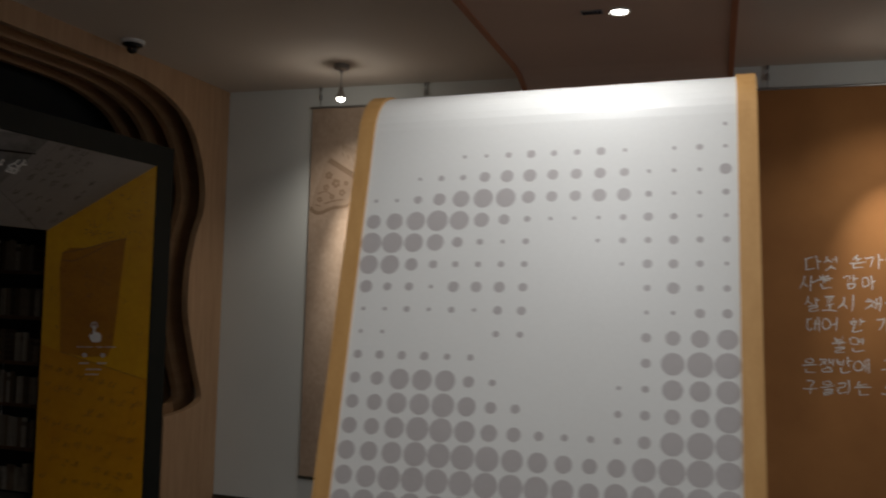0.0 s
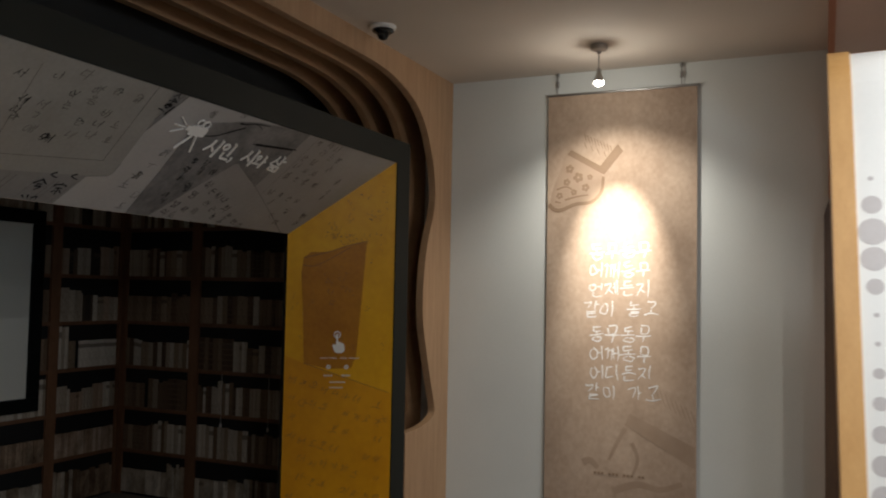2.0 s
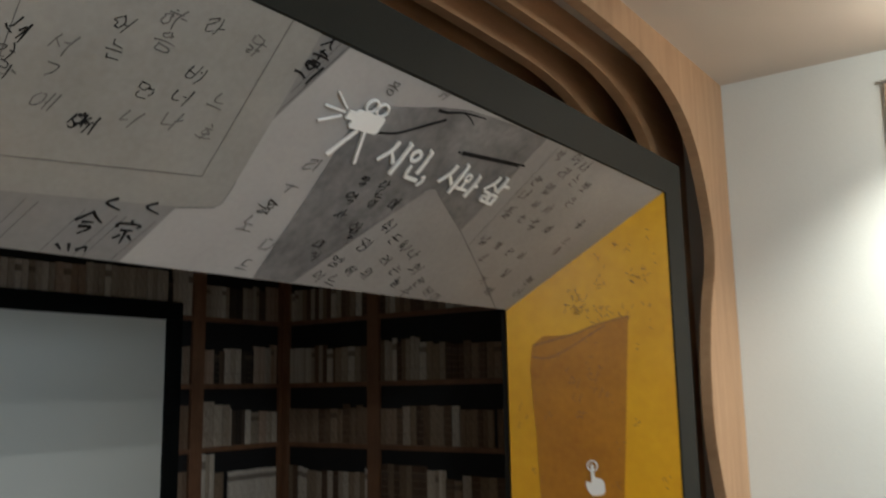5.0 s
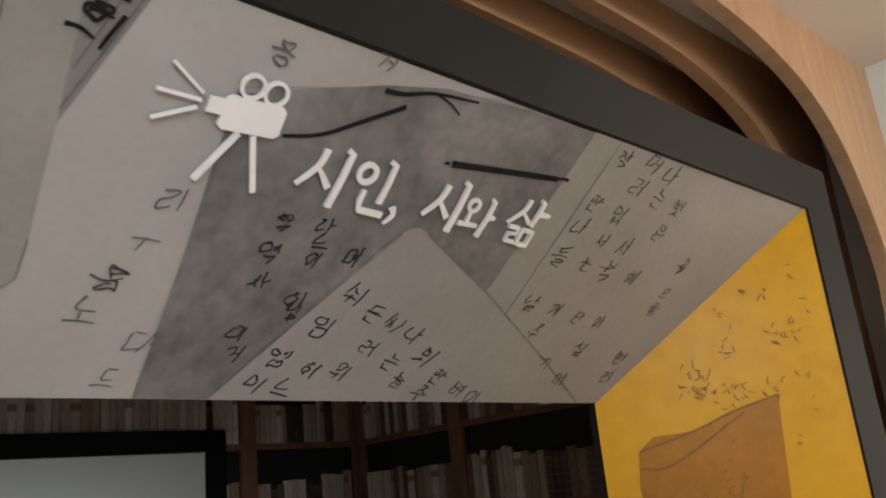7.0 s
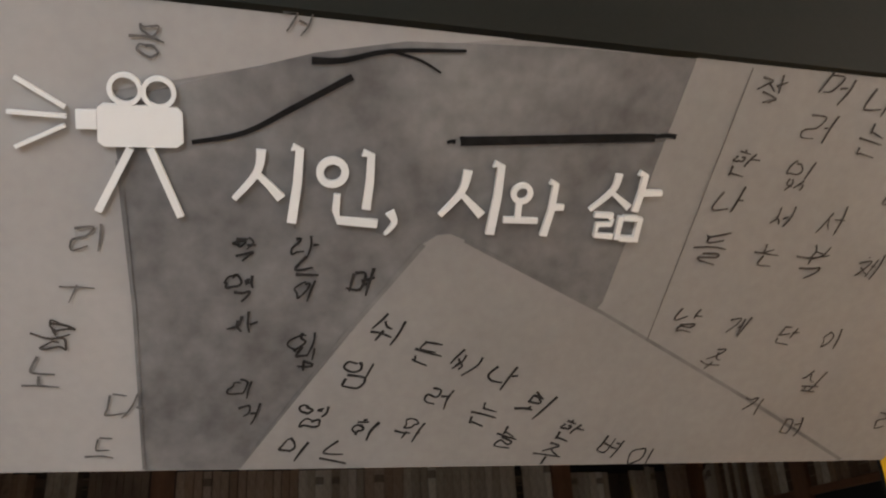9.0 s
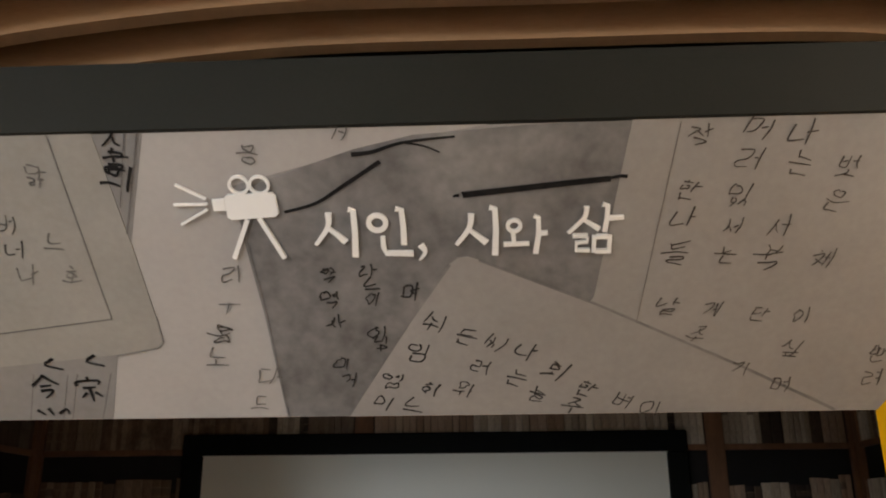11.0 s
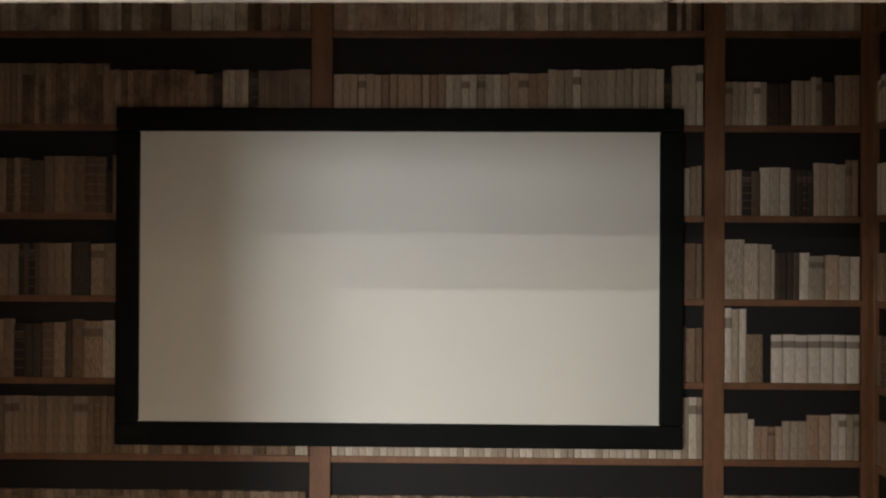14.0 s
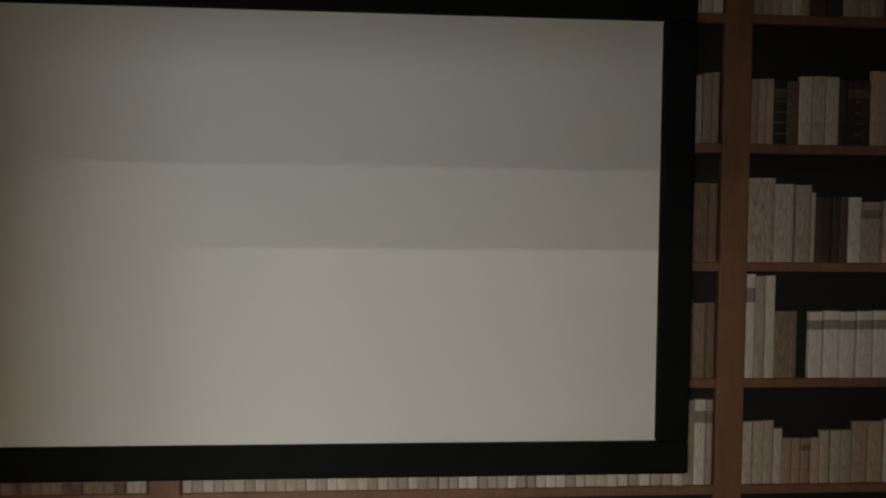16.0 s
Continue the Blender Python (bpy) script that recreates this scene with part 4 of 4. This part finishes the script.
# sets on the shelves beside and above the screen: (how many, width, height, kind)
# rows 6 and 7 of bays 1 and 2 run paler, for light missing there
RUNS = {
    (2, 6): [(6, 0.030, 0.185, "pale"), (2, 0.050, 0.180, "dark"), (3, 0.028, 0.190, "pale"), (2, 0.022, 0.205, "pale"), (1, 0.055, 0.185, "dark"), (5, 0.034, 0.215, "tan")],
    (2, 5): [(3, 0.025, 0.195, "tan"), (2, 0.038, 0.190, "dark"), (3, 0.044, 0.205, "pale"), (4, 0.024, 0.195, "dark"), (3, 0.030, 0.225, "tan"), (1, 0.045, 0.220, "pale"), (7, 0.025, 0.236, "tan")],
    (2, 4): [(1, 0.082, 0.255, "mixed"), (1, 0.064, 0.236, "pale"), (1, 0.050, 0.236, "pale"), (1, 0.014, 0.212, "pale"), (4, 0.026, 0.200, "dark"), (1, 0.042, 0.200, "pale"), (1, 0.072, 0.186, "pale"), (1, 0.055, 0.190, "tan"), (3, 0.045, 0.185, "pale")],
    (2, 3): [(3, 0.031, 0.315, "pale"), (1, 0.075, 0.205, "mixed"), (1, 0.032, 0.0, "gap"), (8, 0.052, 0.205, "set")],
    (2, 2): [(3, 0.034, 0.195, "pale"), (1, 0.028, 0.170, "pale"), (4, 0.030, 0.140, "tan"), (3, 0.034, 0.165, "pale"), (2, 0.050, 0.190, "tan"), (4, 0.032, 0.195, "pale")],
    (1, 7): [(18, 0.03, 0.2, "tan"), (30, 0.03, 0.22, "pale")],
    (2, 7): [(20, 0.032, 0.21, "pale")],
    (1, 6): [(14, 0.034, 0.215, "tan"), (8, 0.034, 0.215, "pale"), (4, 0.042, 0.220, "tan"), (9, 0.036, 0.235, "pale"), (5, 0.034, 0.240, "pale"), (1, 0.034, 0.2, "dark"), (6, 0.036, 0.255, "pale")],
    (0, 6): [(26, 0.025, 0.262, "brown"), (14, 0.026, 0.235, "brown"), (3, 0.028, 0.215, "brown"), (1, 0.040, 0.225, "dark"), (4, 0.028, 0.235, "pale"), (2, 0.022, 0.225, "dark"), (5, 0.026, 0.232, "tan"), (9, 0.032, 0.238, "tan")],
    (0, 5): [(9, 0.034, 0.235, "brown"), (1, 0.066, 0.225, "dark"), (6, 0.045, 0.245, "brown"), (1, 0.028, 0.180, "dark"), (6, 0.030, 0.250, "brown")],
    (0, 4): [(6, 0.045, 0.220, "mixed"), (4, 0.024, 0.225, "dark"), (4, 0.034, 0.225, "brown"), (1, 0.090, 0.232, "dark"), (2, 0.055, 0.225, "brown"), (4, 0.024, 0.220, "mixed"), (1, 0.035, 0.228, "pale"), (6, 0.026, 0.205, "dark")],
    (0, 3): [(5, 0.050, 0.250, "brown"), (3, 0.040, 0.230, "dark"), (2, 0.055, 0.235, "brown"), (1, 0.030, 0.245, "dark"), (1, 0.052, 0.250, "brown"), (1, 0.085, 0.240, "brown"), (1, 0.060, 0.245, "pale"), (1, 0.055, 0.285, "dark"), (9, 0.040, 0.24, "mixed")],
    (0, 2): [(30, 0.030, 0.245, "brown"), (12, 0.028, 0.235, "brown"), (8, 0.030, 0.20, "brown")],
    (0, 1): [(60, 0.030, 0.180, "brown")],
    (1, 1): [(60, 0.030, 0.165, "brown")],
    (2, 1): [(24, 0.030, 0.180, "tan")],
    (1, 2): [(40, 0.030, 0.185, "pale"), (4, 0.034, 0.25, "pale"), (9, 0.034, 0.26, "pale")],
}
bookcase("dark walnut bookcase full of old tan books behind the screen", pose(RX, 0, 0) @ Matrix.Translation((0, RY0, 0)),
         [(0.05, 1.585), (1.675, 3.265), (3.350, 3.93)], [(0.025, 0.05), (1.63, 0.09), (3.3075, 0.085), (3.955, 0.05)], RY1 - RY0,
         (SY0 - RY0 - 0.08, SY1 - RY0 + 0.08, 0.76, 2.16), 3, 300, RUNS, ("mixed", "brown", "pale", "brown"))
bookcase("dark walnut bookcase full of old tan books on the side wall", pose(RX + 0.032, RY1, 0, 0, 0, -90),
         [(0.05, 0.70), (0.79, 1.78)], [(0.03, 0.05), (0.745, 0.09), (1.80, 0.04)], 1.82, None, 5, 300, None, ("mixed", "pale", "mixed", "brown"))
bookcase("dark walnut bookcase full of old tan books on the side wall", pose(RX + 1.84, RY0, 0, 0, 0, 90),
         [(0.05, 0.99), (1.08, 1.77)], [(0.03, 0.04), (1.035, 0.09), (1.79, 0.05)], 1.82, None, 7, 200, None, ("mixed", "brown", "dark"))

# ---- ribbon: a painted band that runs under the ceiling and bends down the white wall ----
XA, XB, ZR, YR, RR = -1.175, 0.050, 2.985, 5.80, 0.80
profile = [(SOUTH + 1.0, ZR)] + [(YR - RR + RR * math.sin(a), ZR - RR + RR * math.cos(a)) for a in [k * math.pi / 2 / 14 for k in range(15)]] + [(YR, 0.0)]
outer = [(y, z) for y, z in ((N - 0.002, 0.0), (N - 0.002, TOP - 0.002), (SOUTH + 1.0, TOP - 0.002))]
ribbon = thing("ceiling_ribbon", "terracotta painted band curving from ceiling down the wall", "ceiling panel", kind="structure")


def on_ribbon(u, v, h):
    return Vector((h, u, v))


part("band", prism(profile + outer, on_ribbon, XA + 0.03, XB - 0.03), RIBBON, ribbon)
for x in (XA, XB - 0.03):
    edge = [(y, z - 0.012) if z > 2.2 else (y - 0.012, z) for y, z in profile]
    part("edge_strip", prism(edge + outer, on_ribbon, x + 0.0, x + 0.03), RIBBON_EDGE, ribbon, "dark terracotta edge strip")

# recessed downlight with its grille beside it
for y in (4.18, 2.62):
    lamp = thing("downlight", "lit recessed round downlight in the terracotta band", "ceiling light", group="ribbon downlights")
    place = Matrix.Translation((-0.47, y, ZR))
    part("trim_ring", lathe([(0.050, 0.0), (0.050, -0.006), (0.046, -0.009), (0.038, -0.004), (0.038, 0.0)], place), WHITE_PLASTIC, lamp)
    part("bulb", lathe([(0.036, -0.001), (0.036, -0.006), (0.020, -0.010), (0.004, -0.011)], place), BULB, lamp)
vent = thing("ceiling_vent", "small dark slotted grille beside the downlight", "vent")
part("grille_frame", block(-0.645, -0.545, 4.14, 4.19, ZR - 0.006, ZR, 0.002), CHROME, vent)
for k in range(5):
    part("slot", block(-0.637 + 0.018 * k, -0.625 + 0.018 * k, 4.147, 4.183, ZR - 0.0085, ZR - 0.006), DARK, vent)

# ---- leaning white display panel with printed dots ----
LEAN_Y, LEAN_K = 2.300, 0.27               # foot of the face and its lean back per metre of height
PX0, PX1 = -1.118, 0.034


def panel_profile(out, top):
    """From the foot up the leaning face and round the bent top."""
    z1 = top - 0.20
    pts = [(LEAN_Y + LEAN_K * z - out, z) for z in (0.0, 0.6, 1.2, 1.7, z1)]
    y1 = pts[-1][0]
    a0 = math.atan(LEAN_K)
    r = 0.20
    cy, cz = y1 + r * math.cos(a0), z1 - r * math.sin(a0)
    for k in range(1, 11):
        a = math.pi - a0 - (math.pi / 2 - a0 * 0.4) * k / 10
        pts.append((cy + r * math.cos(a), cz + r * math.sin(a)))
    return pts


def on_panel(u, v, h):
    return Vector((h, u, v))


display = thing("display_panel", "leaning white display panel with grey halftone dots and honey wood edges", "display panel")
face = panel_profile(0.0, 2.412)
back = [(face[-1][0] + 0.10, face[-1][1] - 0.012), (face[-1][0] + 0.10, face[-1][1] - 0.05), (face[-1][0] + 0.02, 0.0)]
part("face", prism(face + back, on_panel, PX0, PX1), PANEL_WHITE, display, "satin white printed face")
side = panel_profile(0.006, 2.419)
side_back = [(side[-1][0] + 0.11, side[-1][1] - 0.010), (side[-1][0] + 0.11, side[-1][1] - 0.06), (side[-1][0] + 0.03, 0.0)]
for x in (PX0 - 0.056, PX1):
    part("edge_board", prism(side + side_back, on_panel, x, x + 0.056), HONEY, display, "honey coloured wooden edge board")

DOTS = ("0000000000000001", "0000112322310121", "0012245544431114", "1135788544552112", "6789864211123211", "9987421200122322", "8853222200013321", "5331444300002422",
        "1121213300001133", "1100002200003567", "3333220000003899", "4588842000012778", "5688974300023569", "6689986532224899", "7789999876568999", "7899999998788999",
        "8999999999999999", "7899999999899999", "6788999998778899", "5678889987667788", "4556778765456677", "3345566543344556", "2234455432233445", "1123344321122334")
UP = Vector((0, LEAN_K, 1)).normalized()
OUT = Vector((0, -1, LEAN_K)).normalized()


def on_face(u, v, h):
    """u along x, v metres up the leaning face."""
    return Vector((u, LEAN_Y, 0)) + UP * v + OUT * h


bm = bmesh.new()
for j, row in enumerate(DOTS):
    for i, d in enumerate(row):
        if d != "0":
            r = 0.0028 + 0.0036 * int(d)
            disc(-1.083 + 0.0722 * i, 2.2555 - 0.0722 * j, r, on_face, 0.0002, 0.0004 + 0.0001 * ((i + j) % 2), 20, bm)
tagged(part("halftone_dots", bm, DOT, display), "printed grey halftone dots", kind="stuff")
display.matrix_world = Matrix.Translation((-0.55, 0, 1.7)) @ Matrix.Rotation(radians(-1.2), 4, "Y") @ Matrix.Translation((0.55, 0, -1.7))  # stands a little crooked

# ---- blue board with dark edge behind the panel ----
board = thing("info_board", "blue information board with dark wooden edge before the wall band", "display board")
shape = [(-1.20, 0.0), (-1.20, 2.12), (-1.06, 2.56), (0.10, 2.56), (0.10, 0.0)]


def on_board(u, v, h):
    return Vector((u, h, v))


part("edge_board", prism(shape, on_board, 5.55, 5.59), material("dark_stained_wood", (0.05, 0.025, 0.012), (0.09, 0.045, 0.02), 0.5, 5, (5, 5, 0.7), 0.06, 40), board)
part("blue_face", prism([(-1.125, 0.15), (-1.125, 2.08), (-1.01, 2.46), (0.04, 2.46), (0.04, 0.15)], on_board, 5.540, 5.5495), BLUE, board)

# ---- hanging banners ----


def banner(x0, x1, cloth, label, lines):
    brush = random.Random(2)
    ban = thing("hanging_banner", label, "banner", group="hanging banners")
    y = N - 0.024
    z0, z1 = 0.275, 3.01

    def on_cloth(u, v, h):
        return Vector((u, y - h, v))

    def laid(u, v, h):
        return Vector((u, y - h - 0.002, -v))

    bm = bmesh.new()
    grid = [[bm.verts.new((x0 + (x1 - x0) * i / 10, y + 0.0003 * math.sin(3.1 * i / 10 + 2.3 * j / 24), z0 + (z1 - z0) * j / 24)) for i in range(11)] for j in range(25)]
    for j in range(24):
        for i in range(10):
            bm.faces.new((grid[j][i], grid[j][i + 1], grid[j + 1][i + 1], grid[j + 1][i]))
    ext = bmesh.ops.extrude_face_region(bm, geom=bm.faces[:])["geom"]
    for q in ext:
        if isinstance(q, bmesh.types.BMVert):
            q.co.y += 0.003
    part("cloth", bm, cloth, ban)
    tube = Matrix.Translation((x0 - 0.012, y + 0.002, z1)) @ Euler((0, radians(90), 0)).to_matrix().to_4x4()
    part("top_rod", lathe([(0.009, 0), (0.009, x1 - x0 + 0.024)], tube, 12), CHROME, ban)
    tube = Matrix.Translation((x0 - 0.006, y + 0.002, z0)) @ Euler((0, radians(90), 0)).to_matrix().to_4x4()
    part("bottom_rod", lathe([(0.011, 0), (0.011, x1 - x0 + 0.012)], tube, 12), BASE, ban)
    for x in (x0 + 0.065, x1 - 0.10):
        part("hanger", lathe([(0.003, 0), (0.003, 0.055), (0.010, 0.057), (0.010, 0.095), (0.004, 0.097), (0.004, 0.125), (0.009, 0.127), (0.009, 0.152)], Matrix.Translation((x, y + 0.002, z1)), 10), CHROME, ban)
    for row, (text, u0, v, size, step) in enumerate(lines):
        at, k = u0, 0
        for ch in text:
            if ch == " ":
                at += step * 0.5
                continue
            brushed("letter", ch, size * brush.uniform(0.90, 1.06), laid, -0.0012, -0.0006, CHALK, ban, at, -v - 0.004 * k + brush.uniform(-0.005, 0.005),
                    size * 0.110, brush.uniform(-7, 0), 0.06, 0.035, row * 7 + k, 0.62)
            at, k = at + step, k + 1
    return ban, on_cloth


LINES = [("동무동무", -2.580, 1.940), ("어깨동무", -2.583, 1.813), ("언제든지", -2.583, 1.688), ("같이 놀고", -2.612, 1.563), ("동무동무", -2.576, 1.394), ("어깨동무", -2.576, 1.264), ("어디든지", -2.570, 1.141), ("같이 가고", -2.597, 1.014)]
ban, on_cloth = banner(-2.925, -1.935, CLOTH, "long kraft coloured cloth banner with white brush lettering", [(t, u, z, 0.098, 0.1045 if " " not in t else 0.112) for t, u, z in LINES])
# faded drawings on the cloth
part("pouch_drawing", prism(smooth_line([(-2.785, 2.590), (-2.845, 2.470), (-2.885, 2.370), (-2.905, 2.270), (-2.880, 2.232), (-2.821, 2.228), (-2.731, 2.263), (-2.619, 2.278), (-2.556, 2.342), (-2.543, 2.440)], 3) + [(-2.56, 2.475)], on_cloth, 0.0002, 0.0006), CLOTH_FAINT, ban)
part("book_drawing", prism([(-2.790, 2.600), (-2.760, 2.630), (-2.560, 2.512), (-2.445, 2.655), (-2.410, 2.603), (-2.535, 2.452)], on_cloth, 0.0008, 0.0012), CLOTH_INK, ban)
part("faded_stroke", stroke(smooth_line([(-2.915, 2.262), (-2.875, 2.225), (-2.821, 2.222), (-2.731, 2.258), (-2.619, 2.272), (-2.552, 2.340), (-2.540, 2.440)], 4), 0.030, 0.020, on_cloth, 0.0012, 0.0016), CLOTH_INK, ban)
for cu, cv, r in ((-2.77, 2.50, 0.030), (-2.71, 2.44, 0.036), (-2.79, 2.41, 0.026), (-2.66, 2.37, 0.028), (-2.74, 2.34, 0.022), (-2.84, 2.32, 0.024), (-2.63, 2.44, 0.020)):
    for k in range(5):
        a = k * math.tau / 5 + cu * 9
        part("drawn_petal", disc(cu + r * 0.6 * math.cos(a), cv + r * 0.6 * math.sin(a), r * 0.42, on_cloth, 0.0007, 0.0010 + 0.00008 * k, 8), CLOTH_INK, ban)
for pts in ([(-2.86, 2.36), (-2.80, 2.38), (-2.75, 2.36)], [(-2.80, 2.29), (-2.72, 2.31), (-2.64, 2.32)], [(-2.87, 2.28), (-2.83, 2.27)]):
    part("faded_stroke", stroke(smooth_line(pts, 4), 0.014, 0.008, on_cloth, 0.0007, 0.0011), CLOTH_INK, ban)
part("book_drawing", prism([(-2.385, 0.812), (-2.355, 0.888), (-1.945, 0.705), (-1.945, 0.570)], on_cloth, 0.0008, 0.0012), CLOTH_FAINT, ban)
for pts, w in (([(-2.382, 0.79), (-2.44, 0.68), (-2.487, 0.578)], 0.030), ([(-2.66, 0.545), (-2.61, 0.565), (-2.56, 0.52)], 0.05), ([(-2.46, 0.38), (-2.30, 0.44), (-2.16, 0.42), (-2.02, 0.47)], 0.05), ([(-2.34, 0.70), (-2.30, 0.60), (-2.33, 0.50)], 0.028)):
    part("faded_stroke", stroke(smooth_line(pts, 4), w, w * 0.6, on_cloth, 0.0004, 0.0007), CLOTH_FAINT, ban)
for k in range(9):
    x = -2.672 + 0.022 * k
    part("drawn_line", stroke([(x, 2.735 - 0.011 * k), (x + 0.018, 2.675 - 0.011 * k)], 0.006, 0.003, on_cloth, 0.0006, 0.0010), CLOTH_INK, ban)
    if k % 2:
        part("drawn_line", stroke([(x - 0.02, 2.685 - 0.011 * k), (x - 0.006, 2.645 - 0.011 * k)], 0.006, 0.003, on_cloth, 0.0006, 0.0010), CLOTH_INK, ban)
    x = -2.225 + 0.032 * k
    part("drawn_line", stroke([(x, 1.085 - 0.019 * k), (x + 0.035, 0.985 - 0.019 * k)], 0.007, 0.004, on_cloth, 0.0006, 0.0010), CLOTH_FAINT, ban)
for k in range(14):
    if k % 4 != 3:
        part("caption_bar", stroke([(-2.585 + 0.024 * k, 0.488), (-2.569 + 0.024 * k, 0.488)], 0.016, 0.016, on_cloth, 0.0018, 0.0022), CLOTH_INK, ban)

LINES2 = [("다섯 손가락", 0.540, 1.912), ("사뿐 감아 쥐고", 0.508, 1.789), ("살포시 채를", 0.536, 1.660), ("대어 한 가락", 0.543, 1.532), ("불면", 0.690, 1.416), ("은쟁반에 구슬", 0.523, 1.283), ("구을리는 소리", 0.530, 1.152)]
banner(0.20, 1.35, CLOTH_AMBER, "amber cloth banner with white brush lettering", [(t, u, z, 0.088, 0.098) for t, u, z in LINES2])

# ---- pendant spots over the banners ----
for x in (-2.44, 0.98):
    lamp = thing("pendant_spotlight", "small grey pendant spotlight on a thin stem, lit", "spotlight", group="banner spotlights")
    base = Matrix.Translation((x, 5.41, TOP))
    part("canopy", lathe([(0.052, 0), (0.052, -0.022), (0.046, -0.032), (0.012, -0.040), (0.010, -0.055)], base), CHROME, lamp)
    part("stem", lathe([(0.0035, -0.05), (0.0035, -0.165)], base, 10), CHROME, lamp)
    part("head", lathe([(0.008, -0.145), (0.013, -0.150), (0.015, -0.175), (0.030, -0.215), (0.031, -0.226)], base), CHROME, lamp)
    part("bulb", lathe([(0.028, -0.224), (0.029, -0.235), (0.020, -0.246), (0.006, -0.250)], base), BULB, lamp)

# ---- dome camera on the ceiling edge ----
dome = thing("dome_camera", "small black dome security camera on a white ceiling plate", "security camera")
base = Matrix.Translation((-3.50, 4.62, TOP))
part("plate", lathe([(0.075, 0), (0.075, -0.014), (0.066, -0.022), (0.050, -0.024)], base, 28), WHITE_PLASTIC, dome)
part("collar", lathe([(0.062, -0.020), (0.064, -0.030), (0.050, -0.040), (0.036, -0.042)], base, 28), BLACK_GLOSS, dome)
part("dome", lathe([(0.034, -0.040), (0.034, -0.055), (0.026, -0.072), (0.012, -0.080), (0.003, -0.081)], base, 28), BLACK_GLOSS, dome)

# two thin pull cords before the side wall shelves
for x in (-5.36, -4.93):
    cord = thing("pull_cord", "thin pale cord with a small toggle hanging before the shelves", "cord", group="cords before the shelves")
    part("cord", lathe([(0.0014, 0.62), (0.0014, 1.00)], Matrix.Translation((x, RY1 - 0.026, 0)), 6), CHALK, cord)
    part("toggle", lathe([(0.003, 0.60), (0.008, 0.605), (0.008, 0.625), (0.003, 0.632)], Matrix.Translation((x, RY1 - 0.026, 0)), 10), CHALK, cord)
